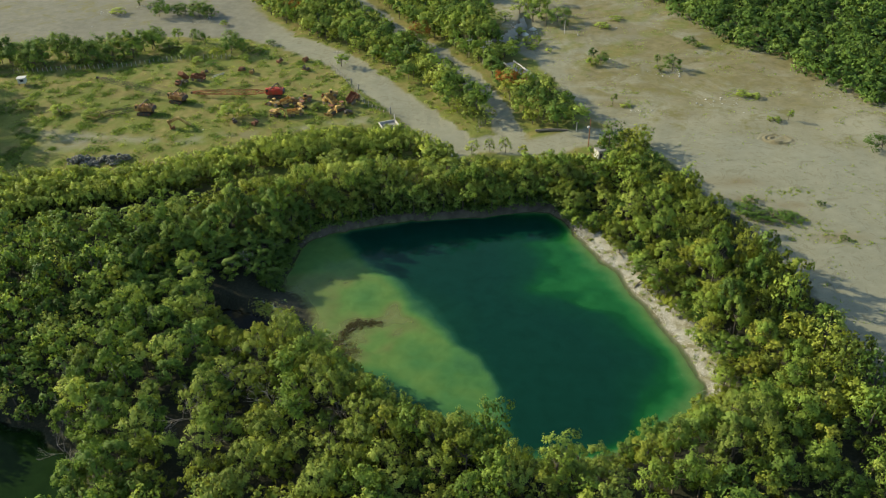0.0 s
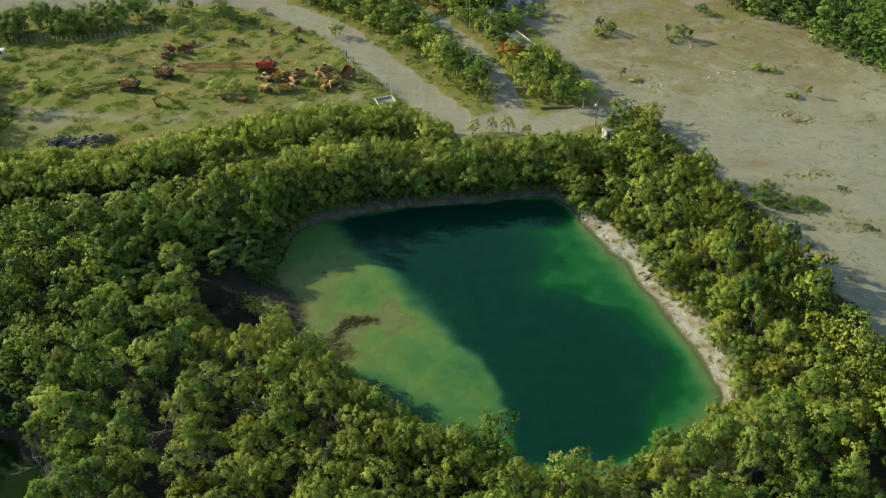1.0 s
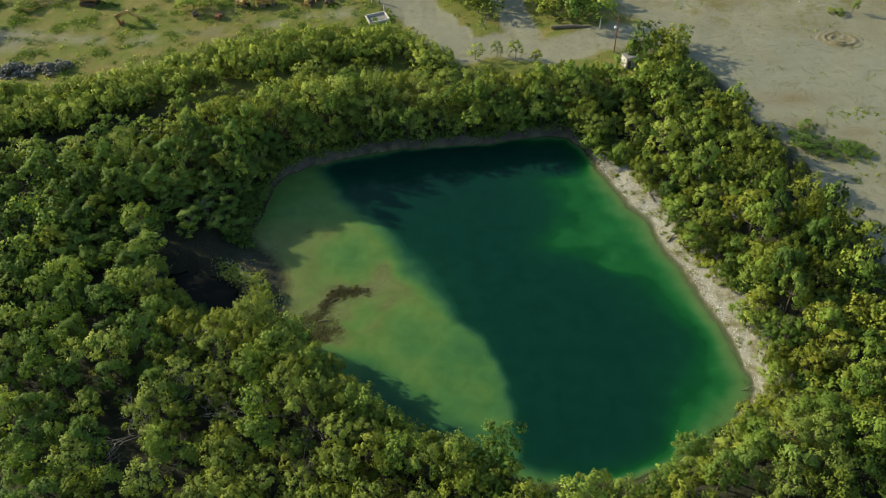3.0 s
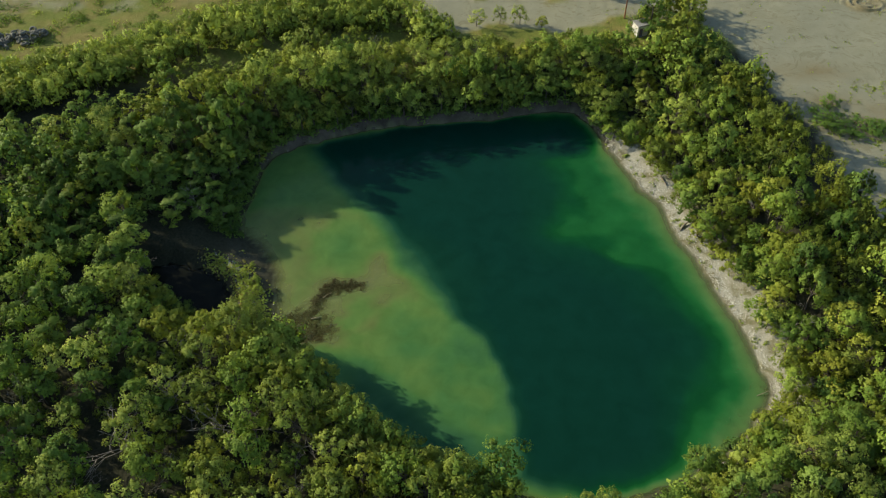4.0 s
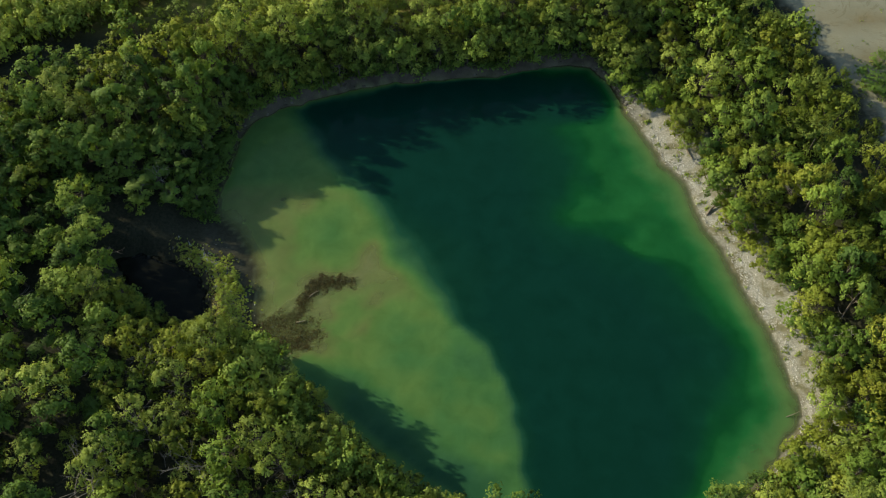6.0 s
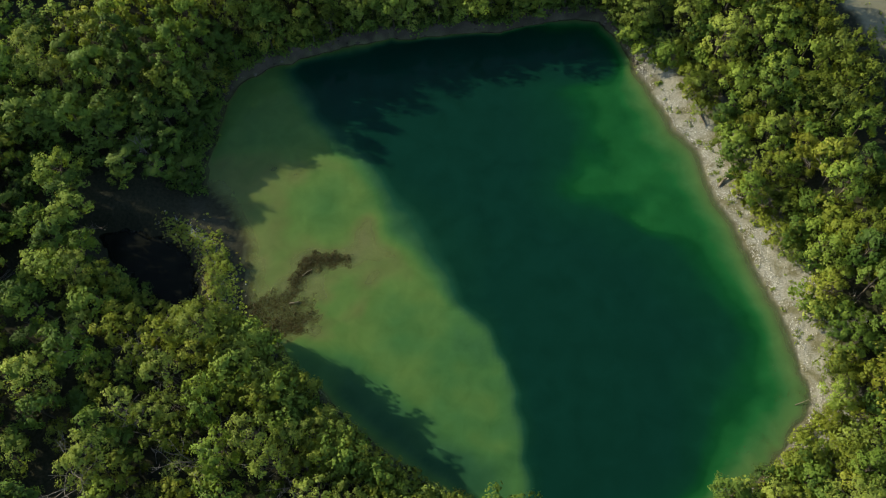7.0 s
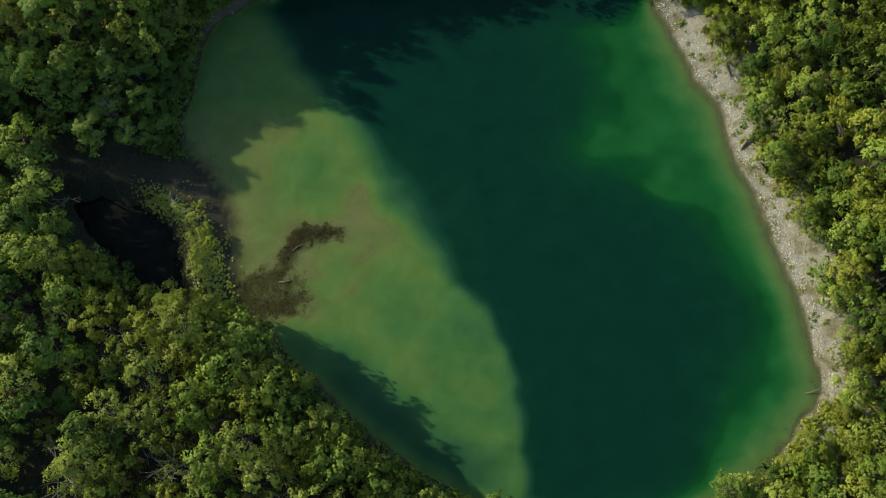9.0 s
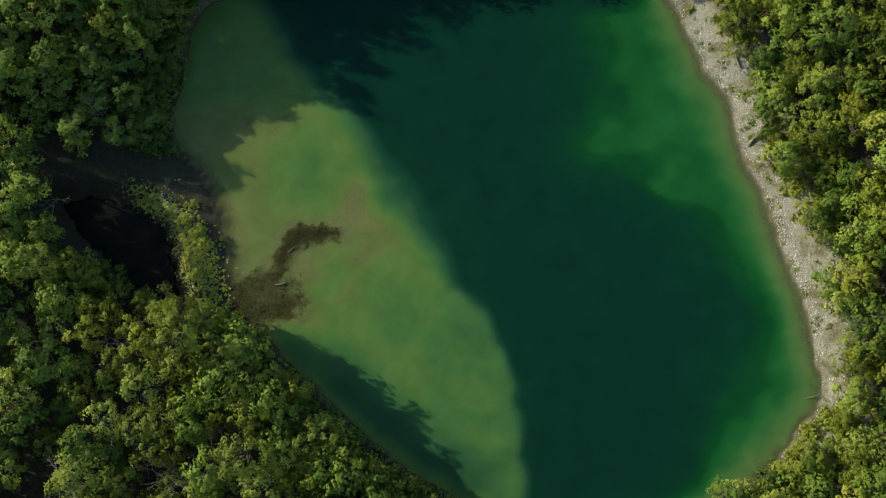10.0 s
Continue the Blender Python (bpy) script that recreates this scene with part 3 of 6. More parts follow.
def tree_form(seed, radius=2.2, height=5.6, crown_low=0.03, lobes=48, per=56, leaf=0.096, lobe=0.20, flat=1.0, boughs=11, loose=0.0):
    """Crown and trunk of one tree, standing at the origin: boughs carry clumps, clumps carry leaves."""
    rng = np.random.RandomState(seed)
    mid = height * (1 + crown_low) / 2
    half = height * (1 - crown_low) / 2
    C, O, W, limbs = [], [], [], []
    top = np.array([rng.normal(0, 0.15), rng.normal(0, 0.15), height * 0.6])
    lean = rng.normal(0, 0.16, 2) * radius
    each = max(3, round(lobes / boughs))
    for i in range(boughs):
        z = 1 - 1.55 * (i + rng.uniform(0.1, 0.9)) / boughs
        th = i * 2.39996 + rng.normal(0, 0.45)
        r = math.sqrt(max(0.0, 1 - z * z))
        way = np.array([r * math.cos(th), r * math.sin(th), z])
        size = np.array([radius, radius, half * flat])
        hub = way * size * rng.uniform(0.46, 0.74 + loose) + np.array([lean[0] * (z + 1), lean[1] * (z + 1), mid])
        br = radius * rng.uniform(0.30, 0.47)
        limbs.append((top * rng.uniform(0.5, 0.95), hub, 0.024 * radius, 0.012))
        for j in range(each):
            d = unit(rng.normal(0, 1, 3) + 0.85 * way + np.array([0, 0, 0.35]))
            c = hub + d * br * rng.uniform(0.55, 1.1)
            lr = radius * lobe * rng.uniform(0.6, 1.4)
            m = int(per * (lr / (radius * lobe)) ** 1.7 * rng.uniform(0.8, 1.15))
            dirs = unit(rng.normal(0, 1, (m, 3))) + 0.45 * d + np.array([0, 0, 0.18])
            C.append(c + dirs * lr * rng.uniform(0.55, 1.05, (m, 1)) * np.array([1.08, 1.08, 0.85]))
            O.append(dirs * 0.85 + d * 0.4)
            W.append(unit(dirs) * 0.55 + d * 0.45 + way * 0.3)
            if j == 0:
                limbs.append((hub, c, 0.012 * radius, 0.007))
    V, N = leaf_blades(rng, np.concatenate(C), np.concatenate(O), leaf)
    N = unit(0.26 * N + np.repeat(np.concatenate(W), 3, 0) + np.array([0, 0, 0.22]))
    base = 0.028 * height
    foot = np.array([0, 0, -0.5])
    bend = top * 0.45 + np.array([0.08, 0, 0])
    tv, tf = tubes([(foot, bend, base, base * 0.75), (bend, top, base * 0.75, base * 0.4)] + limbs, 4)
    return V, N, tv, tf


FORMS = [  # seed and shape, leaf material, words for the label
    (dict(seed=1), LEAF_GREEN, "green broadleaf tree with a rounded, lumpy crown"),
    (dict(seed=2, radius=2.5, height=6.4, lobes=56, boughs=13), LEAF_GREEN, "tall green broadleaf tree with a dense crown"),
    (dict(seed=3, radius=2.0, height=5.2, lobes=44, boughs=10), LEAF_YELLOW, "yellow-green broadleaf tree with a loose crown"),
    (dict(seed=4, radius=2.3, height=5.4, lobes=60, leaf=0.078, per=52, lobe=0.17, boughs=15, loose=0.1), LEAF_OLIVE, "grey-green feathery tree with an open crown"),
    (dict(seed=5, radius=2.1, height=6.8, lobes=54, crown_low=0.05, boughs=13), LEAF_GREEN, "slender green tree with a stepped crown"),
    (dict(seed=6, radius=2.5, height=5.0, lobes=52, flat=0.85, boughs=12), LEAF_YELLOW, "spreading yellow-green tree with a broad crown"),
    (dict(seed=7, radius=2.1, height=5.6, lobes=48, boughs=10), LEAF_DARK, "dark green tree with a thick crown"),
    (dict(seed=8, radius=2.0, height=4.8, lobes=44, leaf=0.09, boughs=12, loose=0.08), LEAF_GOLD, "tree with golden-green leaves turning yellow"),
    (dict(seed=9, radius=1.9, height=3.0, lobes=42, crown_low=0.0, leaf=0.082, per=64, boughs=14), LEAF_SHRUB, "pale green bushy shrub, leafy to the ground"),
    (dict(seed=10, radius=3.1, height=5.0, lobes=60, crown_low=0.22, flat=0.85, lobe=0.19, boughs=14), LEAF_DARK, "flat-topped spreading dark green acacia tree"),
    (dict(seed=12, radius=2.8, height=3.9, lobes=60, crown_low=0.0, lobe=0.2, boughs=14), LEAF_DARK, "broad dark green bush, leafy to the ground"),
]
Tree = collections.namedtuple("Tree", "V N tv tf crown trunk mat words open_crown")
MADE = []
for spec, mat, words in FORMS:
    V, N, tv, tf = tree_form(**spec)
    q = V.reshape(-1, 3, 3)[::3]
    q = q.mean(1, keepdims=True) + (q - q.mean(1, keepdims=True)) * 1.6
    sparse = leaf_mesh("crown", q.reshape(-1, 3), N.reshape(-1, 3, 3)[::3].reshape(-1, 3), mat)
    some = np.arange(len(V) // 3) % 4 != 0
    q = V.reshape(-1, 3, 3)[some]
    q = q.mean(1, keepdims=True) + (q - q.mean(1, keepdims=True)) * 1.14
    full = leaf_mesh("crown", q.reshape(-1, 3), N.reshape(-1, 3, 3)[some].reshape(-1, 3), mat)
    MADE.append(Tree(V, N, tv, tf, full, fast_mesh("trunk", tv, tf, [BARK]), mat, words, sparse))


def plant(kind, x, y, scale, turn, words_after, group, z=None, name="tree", distant=False):
    """One tree as a thing of its own: trunk and crown under an empty at its foot."""
    made = MADE[kind]
    ob = new(name)
    ob.empty_display_size = 0.5
    child("trunk", made.trunk, ob)
    child("crown", made.open_crown if distant else made.crown, ob)
    ob.matrix_basis = Matrix.Translation((x, y, height_at(x, y) if z is None else z)) @ Matrix.Rotation(turn, 4, "Z") @ Matrix.Diagonal((scale[0], scale[0], scale[1], 1))
    return tagged(ob, made.words + words_after, "tree" if name != "shrub" else "shrub", group)


def woods(name, rows, label, thin=1.0, grow=1.0):
    """Many trees joined into one mesh. rows: kind, x, y, z, width scale, height scale, turn, tint."""
    Vs, Ns, Fs, Is, Ts, k = [], [], [], [], [], 0
    mats = [LEAF_GREEN, LEAF_YELLOW, LEAF_OLIVE, LEAF_DARK, LEAF_GOLD, LEAF_SHRUB, BARK, PETAL_RED]
    rng = np.random.RandomState(77)
    for kind, x, y, z, sw, sh, turn, tint in rows:
        made = MADE[kind]
        q, w = made.V.reshape(-1, 3, 3), made.N.reshape(-1, 3, 3)
        if thin < 1:
            some = rng.rand(len(q)) < thin
            q, w = q[some], w[some]
            mid = q.mean(1, keepdims=True)
            q = mid + (q - mid) * grow
        c, s = math.cos(turn), math.sin(turn)
        T = np.array([[c, s, 0], [-s, c, 0], [0, 0, 1]])
        R = T * np.array([[sw], [sw], [sh]])
        stem = np.concatenate([made.tf[:8, :3], made.tf[:8, [0, 2, 3]]])
        for P, W, F, m in ((q.reshape(-1, 3), w.reshape(-1, 3) @ T, np.arange(q.size // 3).reshape(-1, 3), mats.index(made.mat)), (made.tv[:16], np.zeros((16, 3)), stem, 6)):
            Vs.append(P @ R + (x, y, z))
            Ns.append(W)
            Fs.append(F + k)
            Is.append(np.full(len(F), m))
            Ts.append(np.full(len(P), tint))
            k += len(P)
    me = fast_mesh(name, np.concatenate(Vs), np.concatenate(Fs), mats, np.concatenate(Is), {"tint": np.concatenate(Ts), "leaf_way": np.concatenate(Ns)})
    return tagged(new(name, me), label, "trees", kind="stuff")


# ---- the wood round the lake ----
def scatter(seed, x0, x1, y0, y1, gap):
    """Places about gap apart, on a shaken triangular lattice."""
    rng = np.random.RandomState(seed)
    out, row = [], 0
    y = y0
    while y < y1:
        x = x0 + (gap / 2 if row % 2 else 0)
        while x < x1:
            out.append((x + rng.uniform(-0.36, 0.36) * gap, y + rng.uniform(-0.36, 0.36) * gap))
            x += gap
        y += gap * 0.87
        row += 1
    return np.array(out)


EAST_EDGE = [(44, 168), (41, 161), (44, 152), (48, 139), (52.5, 122), (56.5, 108), (59, 95), (62, 80), (66, 40)]
NORTH_EDGE = [(-140, 143), (-93, 148.5), (-82, 151), (-70, 151.3), (-59, 153.6), (-49, 160), (-38, 166), (-25.5, 169), (-12.5, 169.5), (-4, 163), (3, 156.5), (22, 156.5), (29, 159.5), (33, 165), (44, 168)]
def hedge_foot(x):
    """South edge of the clipped-looking scrub that closes the machine yard."""
    return np.interp(x, [-112, -86, -71, -62, -51, -42, -30, -18, -8, 0], [131, 135, 140.5, 143, 148.5, 155, 160, 162, 161, 158])


def wooded(X, Y):
    """Where trees of the wood may stand, with the distances that shape them."""
    D = shore_distance(X, Y)
    e, es = line_distance(X, Y, np.array(EAST_EDGE))
    nn, ns = line_distance(X, Y, np.array(NORTH_EDGE))
    keep = (es > 0) & (ns > 0)
    far = (Y > 128) & (X < 25)
    eastern = (X > 20) & (Y > 82) & ~far
    keep &= D > np.where(eastern, 2.2 + 0.8 * wave_noise(X, Y, 9, 51) - 2.4 * step01(93, 88, Y) + 1.2 * step01(126, 130, Y), np.where(far, 0.5, 0.9))
    keep &= ~((X > -43) & (X < -18) & (Y > 100.3 - 0.42 * (X + 24)) & (Y < 118.8 + 0.15 * (X + 33)))
    keep &= ~((X > -48) & (X < -41) & (Y > 105) & (Y < 120))
    keep &= (pool_distance(X, Y) > 1.0) & (np.hypot(X - 30.6, Y - 158.4) > 2.6) & (np.hypot(X - 48.6, (Y - 121.8) / 1.25) > 2.9)
    for line, half in TRACKS[4:]:
        dd, _ = line_distance(X, Y, np.array(line))
        keep &= dd > half + 0.9
    return keep, D, far, eastern, nn, ns


pts = scatter(5, -112, 66, 57, 176, 3.15)
X, Y = pts[:, 0], pts[:, 1]
keep, D, far, eastern, nn, ns = wooded(X, Y)
X, Y, D = X[keep], Y[keep], D[keep]
Z = ground_height(X, Y, D)
rng = np.random.RandomState(8)
order = np.argsort(D)
rows = []
for n, i in enumerate(order):
    x, y, d = X[i], Y[i], D[i]
    r = rng.rand()
    hedge = x < 0 and y > hedge_foot(x)
    if hedge:
        kind = 8 if r < 0.8 else 5
    elif x > 20 and y > 84:
        kind = rng.choice([0, 1, 2, 5, 6, 7, 3, 4], p=[0.14, 0.08, 0.17, 0.14, 0.10, 0.19, 0.1, 0.08])
    else:
        kind = rng.choice([0, 1, 2, 3, 4, 5, 6], p=[0.2, 0.14, 0.14, 0.19, 0.11, 0.12, 0.1])
    # some darker crowns put the shade of the north-west wood into leaf colour
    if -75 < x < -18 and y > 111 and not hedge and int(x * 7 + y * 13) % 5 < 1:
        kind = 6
    # leaf colour carries light here: paler on the sunlit far bank, darker where shaded
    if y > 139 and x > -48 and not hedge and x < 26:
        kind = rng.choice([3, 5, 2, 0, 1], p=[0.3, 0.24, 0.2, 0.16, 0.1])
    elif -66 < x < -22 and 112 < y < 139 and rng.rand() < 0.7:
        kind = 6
    elif -36 < x < 2 and y < 103:
        kind = rng.choice([3, 5, 2, 0], p=[0.42, 0.2, 0.2, 0.18])
    elif x < -40 and y < 112:
        kind = rng.choice([0, 6, 1, 4, 3], p=[0.3, 0.28, 0.14, 0.14, 0.14])
    grown = rng.rand()
    w, h = 0.62 + 0.44 * grown ** 1.3 + rng.uniform(-0.05, 0.05), 0.48 + 0.86 * grown + rng.uniform(-0.12, 0.12)
    if eastern[keep][i] and d < 8:
        w, h = w * 0.85, h * 0.72
    if -62 < x < -27 and 100 < y < 142:
        h = max(h, 0.66) * (0.63 + 0.54 * float(step01(127.5, 132.5, y)) if x > -42 else 1.0)
        w = max(w, 0.85)
    if x < 8 and y < 101 and d < 9:
        w, h = max(w, 0.8), max(h, 0.95) * 1.25
    if x > 43 and 104 < y < 146:
        w, h = max(w, 0.75), max(h, 0.9) * 1.25
    if y > 146 and x > -8:
        h *= 0.85
    if -46 < x < -8 and y > 131 and d < 11:
        w, h = max(w, 0.8), max(h, 1.0) * 1.12
    if y > 139 and -10 < x < 26 and d < 8:
        w, h = max(w, 0.85), max(h, 1.0)
    if x < 0 and hedge_foot(x) - 13 < y < hedge_foot(x) and d > 6:
        h *= 0.78
    if hedge:
        w, h = 1.0 + 0.25 * grown, (1.4 + 0.35 * grown) * (1.0 if kind == 8 else 0.62)
    turn, tint = rng.uniform(0, 6.283), rng.rand()
    if n < 270:
        where = " on gravel" if eastern[keep][i] else (" above rock" if far[keep][i] else " by water")
        plant(kind, x, y, (w, h), turn, where, "trees round the lake", Z[i])
    else:
        rows.append((kind, x, y, Z[i], w, h, turn, tint))
near_wood = [r for r in rows if -56 < r[1] < 52 and 68 < r[2] < 138]
far_wood = [r for r in rows if not (-56 < r[1] < 52 and 68 < r[2] < 138)]
# lower growth that fills the gaps between the crowns
taken = np.stack([X, Y], -1)


def gaps(seed, x0, x1, y0, y1, gap, apart, want):
    P = scatter(seed, x0, x1, y0, y1, gap)
    P = P[wooded(P[:, 0], P[:, 1])[0]]
    P = P[want(P[:, 0], P[:, 1])]
    return [p for p in P if np.hypot(*(taken - p).T).min() > apart]


fill = []
for x, y in gaps(8, -62, -20, 104, 136, 2.1, 1.3, lambda x, y: x < -20):
    fill.append((rng.choice([6, 0, 6]), x, y, height_at(x, y), rng.uniform(0.55, 0.75), rng.uniform(0.3, 0.5), rng.uniform(0, 6.28), rng.rand()))
for x, y in gaps(6, 20, 66, 80, 168, 1.9, 1.4, lambda x, y: x > 0):
    fill.append((rng.choice([6, 0, 2, 3]), x, y, height_at(x, y), rng.uniform(0.6, 0.85), rng.uniform(0.36, 0.62), rng.uniform(0, 6.28), rng.rand()))
# close-set trees on the shores whose shade falls unbroken on the water
shade = []
for x, y in gaps(7, -40, 24, 76, 152, 1.9, 1.25, lambda x, y: (shore_distance(x, y) < 6.0) & (((x < 8) & (y < 101)) | ((y > 118) & (x < 24)))):
    low = x < 8 and y < 101
    if x < -20 and 101 < y < 129:
        continue
    shade.append((rng.choice([0, 1, 5, 3]), x, y, height_at(x, y), rng.uniform(0.72, 0.95), rng.uniform(0.95, 1.2) if low else rng.uniform(0.75, 1.1), rng.uniform(0, 6.28), rng.rand()))
for x, y in gaps(9, -112, 0, 128, 172, 2.0, 1.3, lambda x, y: y > hedge_foot(x)):
    far_wood.append((8, x, y, height_at(x, y), rng.uniform(0.9, 1.15), rng.uniform(1.3, 1.6), rng.uniform(0, 6.28), rng.rand()))
hedge_rows = [r for r in far_wood if r[1] < 0 and r[2] > hedge_foot(r[1])]
far_wood = [r for r in far_wood if not (r[1] < 0 and r[2] > hedge_foot(r[1]))]
woods("hedge_scrub", hedge_rows, "long bushy hedge of pale green scrub along the yard", 0.32, 1.42)
woods("woodland", near_wood, "dense green wood of broadleaf trees round the lake", 0.60, 1.22)
woods("woodland", fill, "young close-set green trees filling the wood's edge", 0.22, 1.9)
woods("woodland", shade, "close-set trees leaning over the lake's shaded shores", 0.40, 1.5)
woods("woodland", far_wood, "green wood of close-set crowns beyond the lake", 0.18, 2.0)

# a row of trees that shades the clearing behind the spit
for i, y in enumerate((106.8, 109.2, 111.4, 113.6, 115.8, 118.2)):
    x = -44.4 + 0.5 * math.sin(i * 2.1)
    z = height_at(x, y)
    plant((0, 6, 0, 1, 6, 0)[i], x, y, (1.05, ((7.7, 7.7, 7.7, 7.7, 8.2, 9.6)[i] - z) / (6.4 if i == 3 else 5.6)), i * 1.3, " by a clearing", "trees round the lake", z)

for i, (x, y, w, h) in enumerate(((-38.0, 105.9, 0.8, 1.0), (-41.2, 108.6, 0.85, 1.05), (-40.6, 105.2, 0.9, 1.05), (-36.6, 104.4, 0.7, 0.85), (-31.2, 101.3, 0.62, 0.75), (-33.8, 102.4, 0.7, 0.8), (-28.4, 100.6, 0.6, 0.62), (-36.2, 103.2, 0.6, 0.7))):
    plant((2, 0, 3, 2, 2, 5, 3, 0)[i], x, y, (w, h), i * 2.3, " by dark backwater", "trees round the lake", max(height_at(x, y), 0.05))

# ---- the far wood and the strips along the roads ----
pts = scatter(15, 62, 190, 176, 330, 4.3)
X, Y = pts[:, 0], pts[:, 1]
e, es = line_distance(X, Y, np.array([(62, 330), (65.2, 270), (68.9, 242), (77.4, 228), (85, 217), (93, 195), (101.5, 183), (125, 165), (200, 120)]))
k = (es < 0) & (e > 1.8) & (X < 12 + 0.6 * Y)
X, Y = X[k], Y[k]
Z = ground_height(X, Y)
rim_e = e[k]
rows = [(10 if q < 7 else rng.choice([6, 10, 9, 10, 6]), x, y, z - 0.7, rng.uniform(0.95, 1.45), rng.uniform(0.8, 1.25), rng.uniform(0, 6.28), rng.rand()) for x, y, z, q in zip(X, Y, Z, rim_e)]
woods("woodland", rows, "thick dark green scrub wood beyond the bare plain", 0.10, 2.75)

# ---- trees along the roads and on the yard ----
def side_of(x, y, line):
    """Signed distance from a line, positive to the right of its run from north to south."""
    d, sd = line_distance(x, y, np.array(line))
    return d * np.where(sd > 0, 1, -1)


ROAD_A, ROAD_A2, ROAD_B = TRACKS[0][0], TRACKS[1][0], TRACKS[2][0]
pts = scatter(25, -75, 40, 171, 300, 3.2)
X, Y = pts[:, 0], pts[:, 1]
da, _ = line_distance(X, Y, np.array(ROAD_A))
da2, _ = line_distance(X, Y, np.array(ROAD_A2))
db, _ = line_distance(X, Y, np.array(ROAD_B))
ax = np.interp(Y, [166, 176, 190, 206, 221, 233, 243, 256, 276, 300], [3, -3, -12, -22, -31, -44, -52, -64, -74, -78])
bx = np.interp(Y, [166, 187, 206, 226, 249, 275, 300], [14, 11, 5, -5, -19, -32, -37])
qx = np.interp(Y, [170, 178, 196, 214, 235, 262, 300], [33, 29, 23.5, 18, 10, 12, 14])
strip_a = (X > ax) & (X < bx) & (da > np.where(Y < 215, 8.8, 7.0)) & (da2 > 7.0) & (db > 4.4)
strip_b = (X > bx) & (X < qx) & (db > 4.6) & ~((X > 12) & (X < 22) & (Y > 201) & (Y < 217)) & (Y > 175)
strip_b &= ~((X > 3) & (Y > 248) & (Y < 272))
rng = np.random.RandomState(28)
strip_b &= ~((X > 12.5) & (Y > 201) & (Y < 219))
rows = []
for x, y in pts[strip_a | strip_b]:
    if rng.rand() < 0.05:
        continue
    kind = rng.choice([0, 1, 3, 5, 6, 9, 2], p=[0.22, 0.14, 0.22, 0.10, 0.14, 0.10, 0.08])
    w = rng.uniform(0.8, 1.25) * (0.75 if kind == 9 else 1)
    rows.append((kind, x, y, height_at(x, y), w, rng.uniform(0.72, 1.12), rng.uniform(0, 6.28), rng.rand()))
woods("roadside_trees", rows, "rows of green trees and bushes between the dirt roads", 0.14, 2.4)

V, N, tv, tf = tree_form(31, radius=2.6, height=4.4, crown_low=0.1, lobes=50, flat=0.85)
V2, N2, _, _ = tree_form(31, radius=2.65, height=4.6, crown_low=0.55, lobes=30, flat=0.8, per=44, leaf=0.085)
flame_crown, flame_trunk = leaf_mesh("crown", V, N, LEAF_GREEN), fast_mesh("trunk", tv, tf, [BARK])
flame_bloom = leaf_mesh("blossom", V2, N2, PETAL_RED)
for x, y, k in ((15.8, 196.0, 1.1), (13.2, 199.5, 0.9), (-9.5, 233.0, 1.2), (-12.5, 229.0, 0.9), (-49.5, 257.0, 1.0), (20.5, 186.0, 0.7)):
    ob = new("flame_tree")
    child("trunk", flame_trunk, ob)
    child("crown", flame_crown, ob)
    child("blossom", flame_bloom, ob, "orange-red blossom over the crown")
    ob.matrix_basis = Matrix.Translation((x, y, height_at(x, y))) @ Matrix.Rotation(k * 5, 4, "Z") @ Matrix.Diagonal((k, k, k, 1))
    tagged(ob, "spreading flame tree with orange-red blossom beside the road", "tree", "flame trees")

def plant_all(rows, where, group, turn):
    for kind, x, y, w, h in rows:
        shrub = kind in (8, 10)
        plant(kind, x, y, (w, h), x * turn + y, where, group, None, "shrub" if shrub else "tree", True)


# a thick row of dark trees closes the yard to the north, and tall trees stand along its west side
rng = np.random.RandomState(91)
BELT = []
for i in range(40):
    x = -152 + 68 * (i + rng.uniform(-0.3, 0.3)) / 40
    y = np.interp(x, [-152, -126, -100, -84], [217, 217.5, 221.5, 228.5]) + rng.uniform(-4.2, 4.2)
    BELT.append((int(rng.choice([10, 9, 10, 6])), x, y, rng.uniform(1.05, 1.4), rng.uniform(1.0, 1.4)))
for i in range(14):
    u = (i + rng.uniform(-0.2, 0.2)) / 13
    BELT.append((int(rng.choice([1, 0, 6])), -130 + 27.5 * u + rng.uniform(-2, 1.5), 205 - 47 * u, rng.uniform(1.4, 1.65), rng.uniform(1.7, 2.05)))
plant_all(BELT, " by the yard", "trees of the machine yard", 1.7)
YARD_BUSHES = [  # kind, x, y, width, height
    (0, -85.5, 231.5, 1.1, 0.9), (0, -80.4, 237.6, 0.7, 0.75), (4, -76.0, 236.6, 0.5, 0.6), (10, -71.9, 234.0, 0.75, 0.92), (10, -62.6, 227.0, 1.05, 1.15), (5, -66, 225, 0.8, 0.5),
    (8, -80, 229, 1.4, 0.9), (8, -74, 227.5, 1.5, 0.8), (0, -30.2, 216.3, 0.9, 0.7), (8, -52.5, 183.5, 1.3, 1.1), (8, -49.0, 184.5, 1.0, 0.9), (8, -26.9, 190.2, 0.6, 0.7),
    (8, -32.6, 187.6, 0.7, 0.6), (0, -86.5, 233.5, 1.2, 0.8), (8, -56, 229, 1.1, 0.5), (8, -95, 186.0, 1.3, 0.7), (8, -86, 184.0, 1.2, 0.65), (8, -104, 190, 1.3, 0.7),
]
plant_all(YARD_BUSHES, " in the yard", "trees of the machine yard", 1.7)
